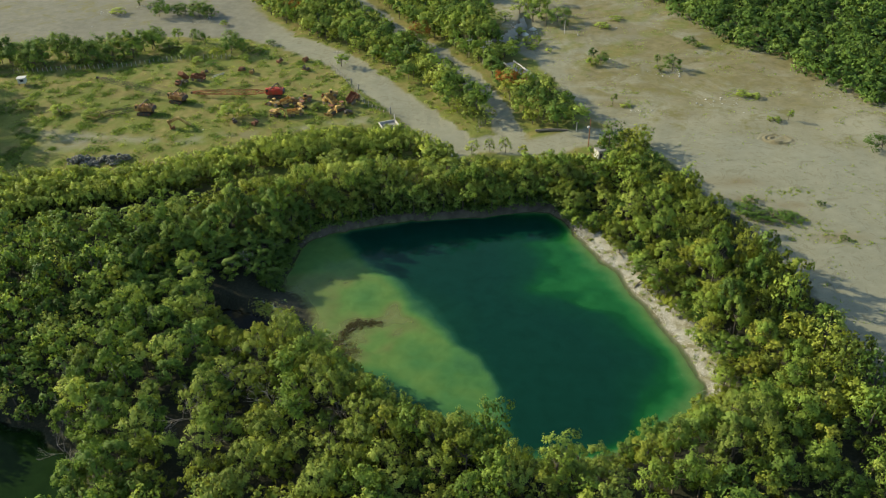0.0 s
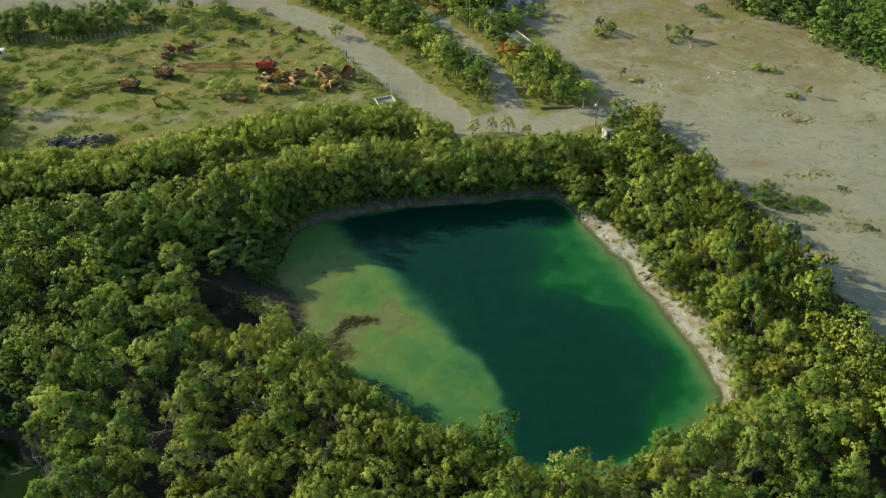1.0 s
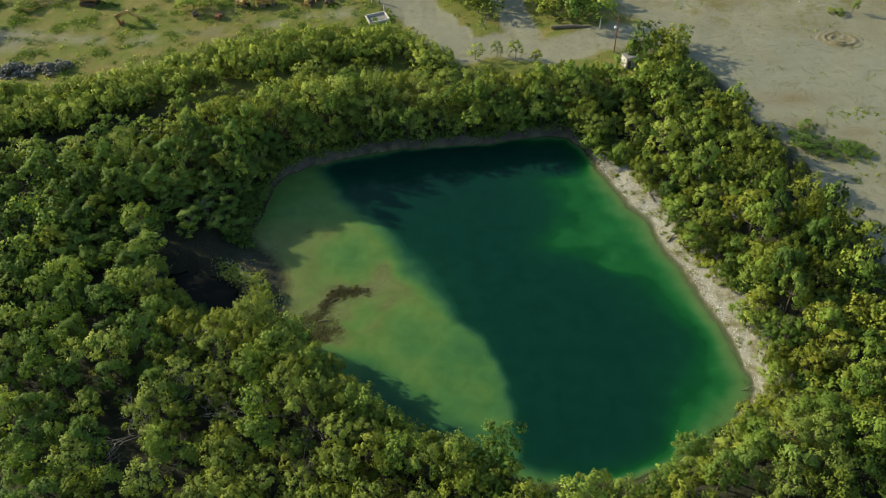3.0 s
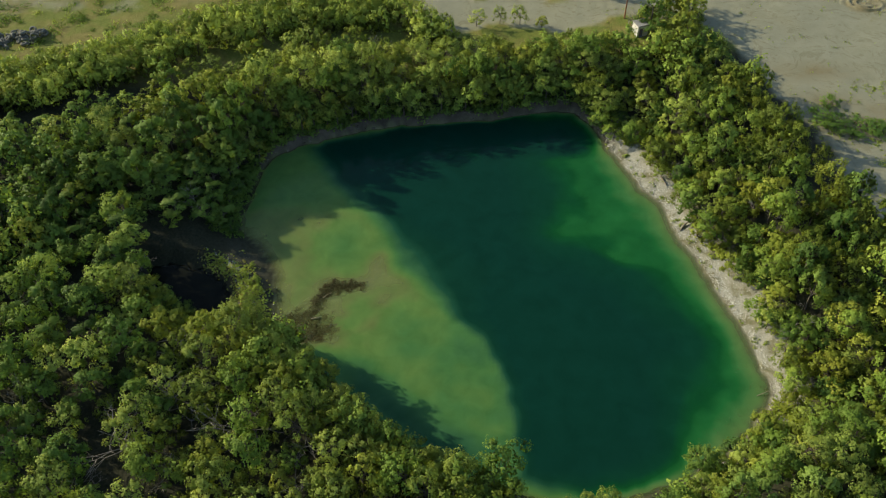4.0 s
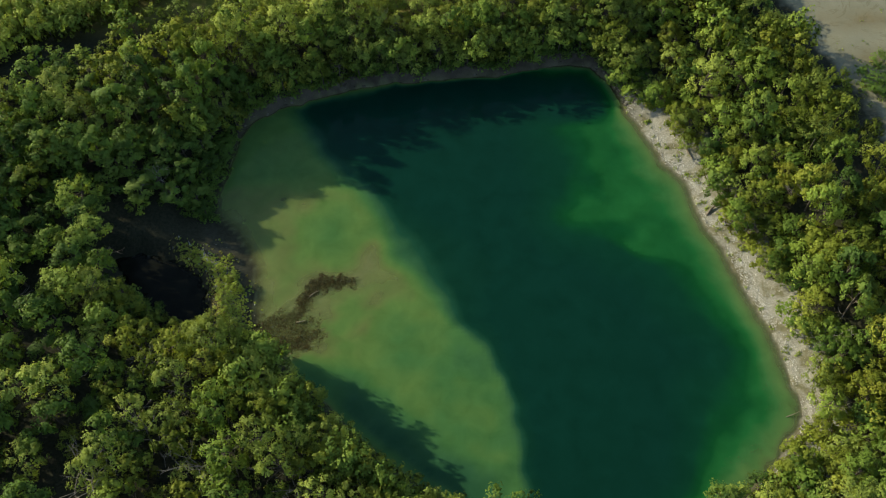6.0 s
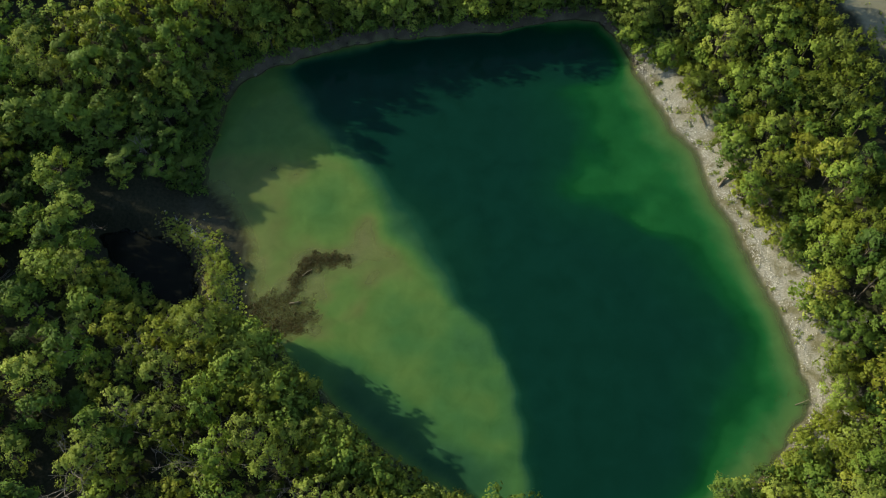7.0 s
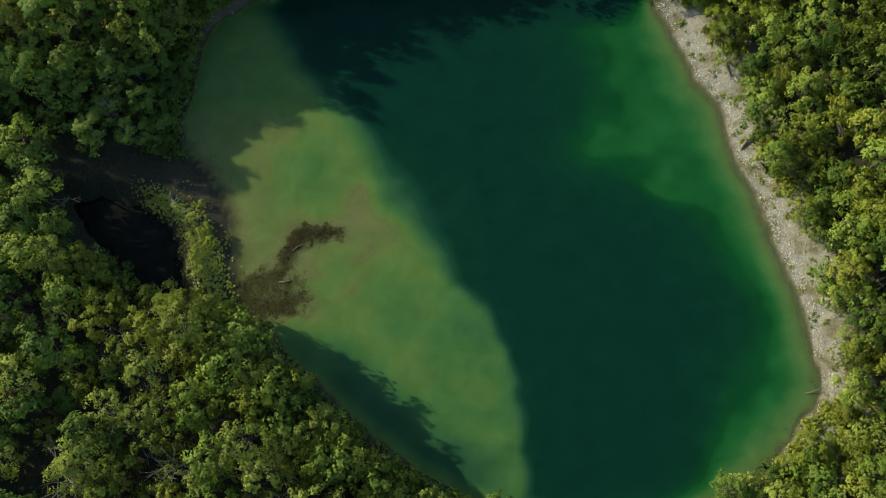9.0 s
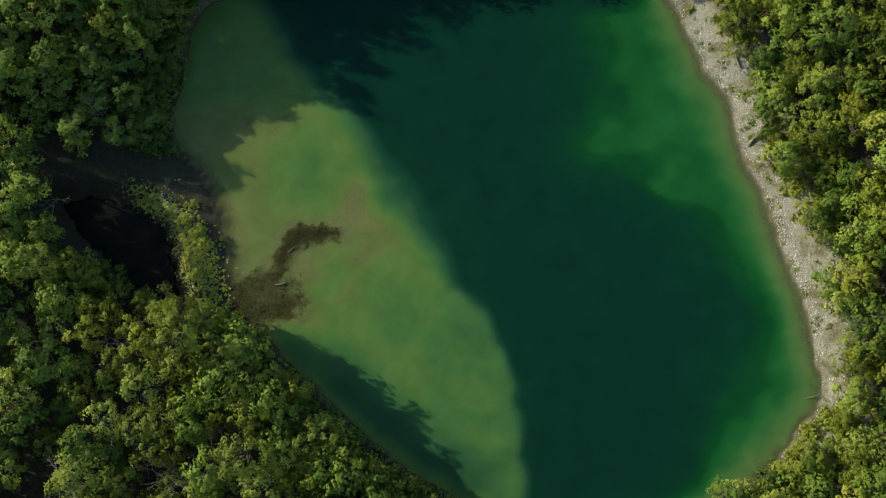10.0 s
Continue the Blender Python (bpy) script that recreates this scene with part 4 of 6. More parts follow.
CORNER_BUSHES = [
    (10, -92.4, 259.0, 0.95, 1.03), (10, -79.4, 258.0, 1.10, 1.09), (0, -102.3, 270.5, 1.2, 0.9), (8, -106, 262, 1.3, 0.6), (8, -69.8, 251.0, 0.7, 0.5), (10, -84.2, 260.1, 1.0, 0.8),
    (10, -80.1, 262.5, 1.2, 0.9), (10, -75.7, 259.1, 0.9, 0.7), (10, -63.1, 229.8, 1.2, 1.1), (10, -60.2, 228.6, 0.8, 0.8), (10, -52.6, 234.0, 0.55, 0.35), (10, -74.5, 223.0, 0.8, 0.6),
    (10, -65.2, 217.5, 0.7, 0.45), (10, -88, 263, 1.1, 0.7), (10, -96, 266, 1.0, 0.7), (8, -70, 220, 0.9, 0.5), (8, -58, 222, 0.9, 0.45),
]
plant_all(CORNER_BUSHES, " in the yard", "trees of the machine yard", 1.7)
PLAIN_BUSHES = [
    (10, 39.5, 214, 0.64, 0.66), (8, 36.8, 213, 0.9, 0.6), (10, 38.2, 218.5, 0.48, 0.69), (10, 57.8, 209.5, 0.85, 0.86), (8, 54.0, 209.0, 0.7, 0.5), (4, 54.5, 213.5, 0.4, 0.5),
    (10, 66.5, 228.5, 0.68, 0.66), (8, 69.0, 227.0, 0.7, 0.4), (8, 71.5, 192.6, 1.1, 0.35), (8, 73.6, 192.0, 1.0, 0.35), (4, 77.8, 178.8, 0.38, 0.45), (8, 74.5, 178.6, 0.9, 0.3),
    (10, 92.6, 163.2, 1.04, 0.75), (4, 38.7, 188.3, 0.4, 0.4), (8, 41.5, 187.0, 0.7, 0.25), (8, 44, 243, 1.3, 0.3), (8, 49, 250, 1.2, 0.3), (10, 33, 244, 0.40, 0.66),
]
plant_all(PLAIN_BUSHES, " on bare plain", "bushes on the plain", 1.0)
EDGE_BUSHES = [
    (10, 58.3, 141.2, 0.55, 0.3), (10, 71.0, 127.2, 0.3, 0.22), (10, 71.2, 139.6, 0.3, 0.2), (10, 60.3, 135.6, 1.0, 0.3), (10, 63.6, 134.0, 0.75, 0.22), (10, 56.2, 138.0, 0.9, 0.4), (10, 58.0, 136.4, 0.8, 0.32),
]
plant_all(EDGE_BUSHES, " on bare plain", "bushes on the plain", 1.0)
JUNCTION_TREES = [(3, 4.2, 163.8, 0.62, 0.62), (3, 8.2, 164.6, 0.5, 0.6), (3, 11.6, 164.0, 0.62, 0.66), (2, 15.2, 163.0, 0.5, 0.5)]
plant_all(JUNCTION_TREES, " beside the junction", "trees at the junction", 2.1)
SHELF_TREES = [
    (3, 20.5, 253.0, 1.3, 0.9), (0, 24.4, 249.5, 1.3, 1.0), (6, 28.0, 245.5, 1.2, 0.95), (9, 31.6, 248.2, 1.0, 0.85), (1, 27.0, 258.0, 1.2, 1.0), (3, 15.5, 243.0, 1.1, 0.6), (8, 20.8, 228.8, 0.7, 0.85),
    (8, 23.6, 229.6, 0.8, 1.0), (8, 26.6, 223.6, 0.5, 0.4), (10, 12.0, 231.0, 0.7, 0.9), (10, 16.8, 229.5, 0.6, 0.6), (8, 22.0, 226.8, 0.9, 0.35), (0, 24, 262, 1.2, 1.0), (1, 29, 266, 1.1, 1.0),
    (8, 20, 238, 1.0, 0.7), (0, 9.5, 234, 1.1, 0.9),
]
plant_all(SHELF_TREES, " above the rock cut", "trees above the cut", 1.0)


# ---- low growth ----
def tufts(name, places, size, mat, label, blades=14, seed=3, flatness=0.55, leaf=0.13):
    """Low tufts joined into one mesh: x, y, z, scale for each."""
    rng = np.random.RandomState(seed)
    out = []
    for x, y, z, k in places:
        d = rng.normal(0, 1, (blades, 3))
        d[:, 2] = np.abs(d[:, 2])
        d /= np.linalg.norm(d, axis=1, keepdims=True)
        c = d * size * k * rng.uniform(0.35, 1.0, (blades, 1)) * np.array([1, 1, flatness])
        out.append(leaf_blades(rng, c + (x, y, z), d, leaf * k ** 0.5, 0.3, 0.5))
    V, N = (np.concatenate(q) for q in zip(*out))
    return tagged(new(name, leaf_mesh(name, V, N, mat)), label, "plants", kind="stuff")


def strewn(seed, n, x0, x1, y0, y1, want):
    """Up to n random places in a box where want(x, y) exceeds a random number."""
    rng = np.random.RandomState(seed)
    x, y = rng.uniform(x0, x1, n), rng.uniform(y0, y1, n)
    k = want(x, y) > rng.rand(n)
    return x[k], y[k]


def with_height(x, y, lo, hi, seed, sink=0.0):
    rng = np.random.RandomState(seed)
    return list(zip(x, y, ground_height(x, y) - sink, rng.uniform(lo, hi, len(x))))


yard = lambda x, y: field_cover(x, y) * (1 - bare_cover(x, y)) * step01(-0.25, 0.75, wave_noise(x, y, 8, 61) + 0.5 * wave_noise(x, y, 3, 62))
x, y = strewn(71, 7000, -130, 0, 158, 240, yard)
tufts("field_weeds", with_height(x, y, 0.5, 1.5, 1), 0.8, LEAF_SHRUB, "rough tufts of green weeds on the machine yard", 30, 5, 0.36, 0.075)
x, y = strewn(72, 6000, -125, -5, 160, 230, lambda x, y: yard(x, y) * (0.6 + 0.5 * step01(-55, -85, x)))
tufts("field_bushes", with_height(x, y, 0.7, 1.6, 2), 1.0, LEAF_GREEN, "low dark green bushes scattered over the yard", 54, 6, 0.6, 0.095)
x, y = strewn(73, 42000, 24, 110, 100, 300, lambda x, y: step01(0.1, 1.2, wave_noise(x, y, 16, 63) + 0.6 * wave_noise(x, y, 5, 64)) * bare_cover(x, y) * (1 - 0.8 * packed_cover(x, y)))
WEEDY = [(58.4, 141.3, 2.2, 1.0), (60.3, 135.6, 4.5, 1.5), (67.5, 145.2, 3.5, 0.9), (71.1, 139.6, 1.4, 0.8), (71, 127.2, 2, 1), (68.5, 130.2, 3.0, 0.6), (74.5, 126.6, 3.0, 0.6), (64.5, 133.6, 3.0, 1.2), (62.6, 129, 2, 0.8), (56.5, 137.6, 2.2, 1.5)]
wx_, wy_ = strewn(173, 26000, 50, 82, 120, 150, lambda x, y: 0.7 * sum(np.exp(-((x - a) / (1.3 * p)) ** 2 - ((y - b) / (1.6 * q)) ** 2) for a, b, p, q in WEEDY) * step01(-0.1, 1.0, wave_noise(x, y, 1.8, 70)))
x, y = np.r_[x, wx_], np.r_[y, wy_]
tufts("plain_weeds", with_height(x, y, 0.4, 1.3, 3), 0.42, LEAF_OLIVE, "sparse dry weeds on the bare quarry plain", 8, 7, 0.3, 0.085)
verge = lambda x, y: np.exp(-((side_of(x, y, ROAD_A) / 7.5) ** 2)) * (1 - bare_cover(x, y))
x, y = strewn(74, 2500, -60, 12, 170, 260, verge)
tufts("verge_weeds", with_height(x, y, 0.5, 1.3, 4), 0.7, LEAF_SHRUB, "weeds along the verges of the dirt road", 14, 8, 0.5, 0.16)

bank = lambda x, y: (lambda d: step01(0.25, 0.9, d) * step01(4.2, 2.0, d) * np.where((x > 21) & (y > 83) & (y < 140), 0.0, 1.0) * np.where((x > -44) & (x < -20) & (y > 102) & (y < 118), 0.0, 1.0))(shore_distance(x, y))
x, y = strewn(75, 17000, -38, 40, 70, 152, bank)
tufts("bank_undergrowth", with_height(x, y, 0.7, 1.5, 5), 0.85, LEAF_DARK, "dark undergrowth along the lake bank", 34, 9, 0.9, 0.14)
edge_e = lambda x, y: (lambda d: step01(2.2, 3.6, d) * step01(7.5, 5.0, d) * step01(20, 25, x) * step01(82, 85, y) * step01(-0.1, 0.6, wave_noise(x, y, 5, 65)) * step01(141, 138, y) * step01(1.2, 2.2, np.hypot(x - 31.2, y - 128.5)) * step01(1.0, 1.8, np.hypot(x - 33.2, y - 120)))(shore_distance(x, y))
corner = lambda x, y: (lambda d: 1.0 * step01(0.2, 0.9, d) * step01(7, 5, d) * step01(24, 30, x) * step01(93, 90, y) * step01(-0.4, 0.3, wave_noise(x, y, 4, 68)))(shore_distance(x, y))
x, y = strewn(76, 6500, 20, 48, 80, 142, lambda x, y: np.maximum(edge_e(x, y), corner(x, y)))
tufts("bank_shrubs", with_height(x, y, 0.6, 1.4, 6), 0.9, LEAF_YELLOW, "pale green shrubs along the gravel beach", 44, 10, 0.85, 0.12)
edge_g = lambda x, y: (lambda d: step01(0.0, 0.4, d) * step01(3.5, 1.5, d) * step01(20, 25, x) * step01(82, 85, y) * step01(0.1, 0.9, wave_noise(x, y, 3, 66)) * step01(138, 134, y))(shore_distance(x, y))
x, y = strewn(77, 9000, 20, 48, 82, 142, edge_g)
tufts("beach_grass", with_height(x, y, 0.5, 1.3, 7), 0.32, LEAF_OLIVE, "small tufts of grass among the beach stones", 14, 11, 0.6, 0.08)
spit_at = lambda x, y: np.exp(-(((x + 26.4 + 0.35 * (y - 107)) / 1.5) ** 2 + ((y - 106.5) / 4.2) ** 2)) + 0.7 * np.exp(-(((x + 31.2) / 2.4) ** 2 + ((y - 112.6 + 0.5 * (x + 31.2)) / 1.1) ** 2))
x, y = strewn(78, 9500, -34, -22, 100, 117, spit_at)
tufts("spit_grass", with_height(x, y, 0.4, 1.1, 8), 0.21, LEAF_SHRUB, "yellow-green marsh grass on the low spit", 20, 12, 0.7, 0.065)
x, y = strewn(178, 8500, -35, -22, 100, 117, lambda x, y: spit_at(x + 0.5, y) * 0.9)
tufts("spit_grass", with_height(x, y, 0.4, 1.0, 9), 0.22, LEAF_STRAW, "straw-coloured dry grass on the low spit", 14, 14, 0.6, 0.06)
for x, y, k in ((-26.4, 109.6, 0.72), (-25.7, 108.2, 0.6), (-28.0, 110.8, 0.5), (-31.4, 113.2, 0.36), (-27.0, 112.6, 0.4)):
    plant(8, x, y, (k * 0.62, k * 0.5), x * 3, " on the spit", "shrubs on the spit", None, "shrub")
x, y = strewn(79, 3400, -25, -10, 98, 112, weed_cover)
rng = np.random.RandomState(4)
WEED = leaf_material("water_weed", (0.030, 0.022, 0.008), (0.070, 0.052, 0.016), (0.16, 0.125, 0.030), 0.1)
sx, sy = strewn(80, 1900, 28.5, 38.5, 84, 99, lambda x, y: step01(0.15, 0.9, wave_noise(x, y, 1.6, 69)) * step01(-0.6, -1.2, shore_distance(x, y)) * step01(-4.2, -2.8, shore_distance(x, y)))
tufts("water_weed", [(a, b, -0.08, c) for a, b, c in zip(sx, sy, rng.uniform(0.5, 1.3, len(sx)))], 0.45, WEED, "dark water weed in the shallows off the beach", 18, 15, 0.12, 0.09)
tufts("water_weed", [(a, b, -0.06, c) for a, b, c in zip(x, y, rng.uniform(0.5, 1.2, len(x)))], 0.33, WEED, "brown water weed reaching the surface of the shallows", 11, 13, 0.22, 0.085)


# ---- stones ----
def stone_material(name, a, b, c):
    n = Nodes(name)
    isl = n.math("FRACT", n.math("ADD", n.add("NewGeometry").outputs["Random Per Island"], n.add("ObjectInfo").outputs["Random"]))
    g = n.noise(7.0, 5.0)
    col = n.mix(n.math("MULTIPLY", g, 0.5), n.ramp(isl, (0.0, a), (0.55, b), (1.0, c)), a)
    n.base(col, 0.9, 0.0, 0.2)
    n.bump(g, 0.4, 0.05)
    return n.mat


STONE = stone_material("limestone", (0.36, 0.35, 0.30), (0.58, 0.57, 0.51), (0.76, 0.75, 0.69))


def stone_shape(rng):
    """One stone: an octahedron with its edges halved and shaken."""
    P = np.array([(1, 0, 0), (-1, 0, 0), (0, 1, 0), (0, -1, 0), (0, 0, 1), (0, 0, -1), (.7, .7, .2), (-.7, .7, .1), (-.7, -.7, .2), (.7, -.7, .1)], float)
    P = P * rng.uniform(0.75, 1.2, (10, 1)) * rng.uniform(0.6, 1.15, 3)
    F = np.array([(0, 6, 4), (6, 2, 4), (2, 7, 4), (7, 1, 4), (1, 8, 4), (8, 3, 4), (3, 9, 4), (9, 0, 4), (6, 0, 5), (2, 6, 5), (7, 2, 5), (1, 7, 5), (8, 1, 5), (3, 8, 5), (9, 3, 5), (0, 9, 5)])
    return P, F


SMALL = np.array([(0, 2, 4), (2, 1, 4), (1, 3, 4), (3, 0, 4), (2, 0, 5), (1, 2, 5), (3, 1, 5), (0, 3, 5)])


def stones(name, places, label, seed=1, mat=None):
    rng = np.random.RandomState(seed)
    Vs, Fs, k = [], [], 0
    for x, y, z, r in places:
        P, F = stone_shape(rng)
        if r < 0.07:
            P, F = P[:6], SMALL
        a = rng.uniform(0, 6.28)
        c, sn = math.cos(a), math.sin(a)
        P = P @ np.array([[c, sn, 0], [-sn, c, 0], [0, 0, 0.7]])
        Vs.append(P * r + (x, y, z + r * 0.15))
        Fs.append(F + k)
        k += len(P)
    me = fast_mesh(name, np.concatenate(Vs), np.concatenate(Fs), [mat or STONE])
    return tagged(new(name, me), label, "stones", kind="stuff")


gravel_at = lambda x, y: (lambda d: step01(0.0, 0.5, d) * (1 - 0.75 * step01(-0.15, 0.55, wave_noise(x, y, 2.6, 167)) * step01(0.6, 1.6, d)) * (1.4 * step01(2.9, 1.3, d * (1 + 0.6 * step01(116, 104, y))) + 0.22 * step01(6.0, 3.5, d)) * step01(20, 24, x) * step01(81, 84, y) * step01(-0.9, 0.5, wave_noise(x, y, 4, 67)) * step01(143, 139, y))(shore_distance(x, y))
x, y = strewn(81, 270000, 18, 46, 81, 143, gravel_at)
rng = np.random.RandomState(5)
stones("beach_stones", list(zip(x, y, ground_height(x, y), 0.024 + 0.075 * rng.rand(len(x)) ** 5)), "pale limestone stones strewn along the beach", 2)
x, y = strewn(82, 15000, -35, -22, 100, 117, lambda x, y: spit_at(x + 0.3, y) * 0.75 * step01(-0.4, 0.6, wave_noise(x, y, 1.8, 169)) + 0.9 * np.exp(-(((x + 29.6) / 1.9) ** 2 + ((y - 112.2 + 0.75 * (x + 29.6)) / 0.55) ** 2)))
stones("spit_pebbles", list(zip(x, y, ground_height(x, y), 0.035 + 0.08 * rng.rand(len(x)) ** 2)), "pale pebbles on the low grassy spit", 3)
x, y = strewn(182, 9000, -30, 24, 128, 150, lambda x, y: (lambda d: step01(-0.05, 0.2, d) * step01(2.2, 0.6, d) * step01(-0.5, 0.6, wave_noise(x, y, 3, 168)))(shore_distance(x, y)))
stones("bank_rocks", list(zip(x, y, ground_height(x, y), 0.07 + 0.28 * rng.rand(len(x)) ** 3)), "broken grey-brown rocks along the foot of the bank", 6, stone_material("bank_rock", (0.07, 0.062, 0.048), (0.14, 0.125, 0.10), (0.24, 0.22, 0.18)))
rub = lambda x, y: sum(np.exp(-(((x - a) / r) ** 2 + ((y - b) / (r * 0.6)) ** 2)) for a, b, r in ((56.5, 208, 4), (39, 216, 2.5), (-79, 256, 4.5), (-108, 262, 4), (64, 189, 4), (92, 192, 2.5), (46, 184, 3), (-100, 268, 3), (20, 239, 4)))
x, y = strewn(83, 30000, -115, 100, 175, 275, lambda x, y: 0.85 * rub(x, y) + 0.003)
stones("rubble", list(zip(x, y, ground_height(x, y), 0.06 + 0.30 * rng.rand(len(x)) ** 3)), "loose pale rubble lying on the quarry ground", 4)
def rock_face():
    """A broken cut of rock along the edge of the shelf: ragged courses of flat facets."""
    rng = np.random.RandomState(44)
    P = np.array(LEDGE[1:6], float)
    run = np.r_[0, np.cumsum(np.hypot(*np.diff(P, axis=0).T))]
    cols = np.arange(0, run[-1], 0.55)
    V = []
    for c in cols:
        x, y = np.interp(c, run, P[:, 0]), np.interp(c, run, P[:, 1])
        dx, dy = np.interp(c + 0.3, run, P[:, 0]) - x, np.interp(c + 0.3, run, P[:, 1]) - y
        k = math.hypot(dx, dy) + 1e-6
        nx, ny = -dy / k, dx / k
        block = 0.5 * round(2 * math.sin(c * 1.3) + rng.normal(0, 0.5))
        for r in range(9):
            out = 0.9 + 0.35 * block + 0.3 * rng.normal() - 0.16 * r
            V.append((x + nx * out + rng.normal(0, 0.1), y + ny * out + rng.normal(0, 0.1), 3.8 + r * 0.40 + rng.normal(0, 0.08)))
    F = [(i * 9 + r, i * 9 + 9 + r, i * 9 + 10 + r, i * 9 + 1 + r) for i in range(len(cols) - 1) for r in range(8)]
    return tagged(new("rock_face", fast_mesh("rock_face", V, F, [stone_material("cut_rock", (0.20, 0.19, 0.16), (0.30, 0.285, 0.245), (0.38, 0.365, 0.32))])), "low broken rock face cut into the ground", "rock face", kind="structure")


rock_face()
rng = np.random.RandomState(12)
for n in range(7):
    k = n / 6
    a = (np.interp(k, [0, 0.4, 0.7, 1], [9.8, 13.8, 17.3, 21.3]) + rng.normal(1.8, 0.4), np.interp(k, [0, 0.4, 0.7, 1], [224.6, 228, 234, 244]) + rng.normal(-1.4, 0.4))
    P, F = stone_shape(rng)
    r = rng.uniform(0.5, 1.1)
    ob = new("boulder", fast_mesh("boulder", P * r * (1.3, 0.8, 0.95), F, [STONE]))
    ob.location = (*a, height_at(*a) + 0.35 * r)
    tagged(ob, "large pale broken rock below the quarry cut", "boulder", "boulders at the cut")


# ---- dead wood ----
def branching(seed, height, spread_=0.7, levels=3, r0=0.06):
    rng = np.random.RandomState(seed)
    out = []

    def grow(p, d, length, r, lev):
        q = p + d * length
        out.append((p, q, r, r * 0.6))
        if lev == 0:
            return
        for _ in range(3 if lev > 1 else 2):
            nd = d + rng.normal(0, spread_, 3)
            nd[2] = abs(nd[2]) * 0.7 + 0.15
            nd /= np.linalg.norm(nd)
            grow(q, nd, length * rng.uniform(0.6, 0.85), r * 0.6, lev - 1)

    for _ in range(3):
        d = rng.normal(0, 0.5, 3)
        d[2] = 1
        grow(np.array([0, 0, -0.2]), d / np.linalg.norm(d), height * 0.36, r0, levels)
    return tubes(out, 4)


DEAD = [fast_mesh("dead_tree", *branching(s, 4.4), [DEADWOOD]) for s in (3, 4)]
for i, (x, y, k) in enumerate(((-20.5, 91.5, 1.2), (-31, 97.5, 1.1), (-9.5, 146.5, 1.3), (-12, 149, 1.1), (1.5, 147, 1.0), (26.5, 192.5, 1.1), (-42.5, 112.5, 0.9), (43.5, 101.5, 1.0),
                               (-54, 81, 1.0), (-37, 121.5, 1.0), (-27.5, 93.5, 0.9), (30.5, 161.5, 0.9), (-50, 75.5, 1.1), (41.5, 93.5, 0.8), (6.5, 175.5, 0.7), (-32.5, 88.5, 1.45), (-24.5, 86.0, 1.5), (-21.5, 84.5, 1.4), (-40.5, 96.5, 1.35), (-36.0, 84.0, 1.45), (-47.0, 88.0, 1.4), (-52.0, 104.0, 1.3), (-61.0, 118.0, 1.4), (-14.0, 83.0, 1.4), (44.5, 118.0, 1.2))):
    ob = new("dead_tree", DEAD[i % 2])
    ob.matrix_basis = Matrix.Translation((x, y, height_at(x, y))) @ Matrix.Rotation(i * 1.1, 4, "Z") @ Matrix.Diagonal((k, k, k, 1))
    tagged(ob, "bare grey dead tree with tangled twigs", "dead tree", "dead trees")


rng = np.random.RandomState(61)
for i in range(22):
    x, y = (rng.uniform(-56, -8), rng.uniform(74, 97)) if i < 15 else (rng.uniform(-30, 20), rng.uniform(146, 156))
    if shore_distance(np.array([x]), np.array([y]))[0] < 1.5 or pool_distance(np.array(x), np.array(y)) < 2 or (x > -43 and y > 100.3 - 0.42 * (x + 24) and y < 120):
        continue
    k = rng.uniform(1.1, 1.35)
    ob = new("dead_tree", DEAD[i % 2])
    ob.matrix_basis = Matrix.Translation((x, y, height_at(x, y))) @ Matrix.Rotation(i * 1.7, 4, "Z") @ Matrix.Diagonal((k * 0.8, k * 0.8, k, 1))
    tagged(ob, "bare grey dead tree with twigs above green crowns", "dead tree", "dead trees")


LOGWOOD = bark_material("weathered_log_wood", (0.10, 0.080, 0.055), (0.30, 0.255, 0.195))


def log(points, r, label):
    parts = [(points[i], points[i + 1], r * (1 - 0.15 * i), r * (0.85 - 0.15 * i)) for i in range(len(points) - 1)]
    ob = new("log", smooth(fast_mesh("log", *tubes(parts, 7), [LOGWOOD])))
    return tagged(ob, label, "log", "driftwood")


def on_ground(x, y, up=0.1):
    return (x, y, height_at(x, y) + up)


log([on_ground(32.1, 119.1), on_ground(32.7, 119.9, 0.22), on_ground(33.5, 120.4, 0.3), on_ground(34.5, 120.6, 0.2)], 0.15, "curved grey driftwood log on the gravel beach")
log([on_ground(30.9, 129.4, 0.2), on_ground(31.2, 128.5, 0.15), on_ground(31.5, 127.8)], 0.14, "short weathered brown log on the gravel beach")
log([(36.6, 92.5, 0.0), (37.4, 92.75, 0.25), (38.0, 93.0, 0.35), on_ground(38.7, 92.2, 0.12)], 0.045, "bent bleached branch at the water's edge")
log([(37.6, 91.2, 0.05), (37.9, 91.0, 0.2), (38.0, 90.4, 0.12)], 0.05, "small bleached branch at the water's edge")
log([(-18.2, 104.0, 0.02), (-17.6, 104.0, 0.18), (-17.1, 104.2, 0.1)], 0.09, "short sunken stump in the weedy shallows")
log([(-17.0, 107.4, 0.0), (-16.5, 107.9, 0.12), (-15.9, 108.2, 0.1)], 0.06, "bleached stick lying on the water weed")


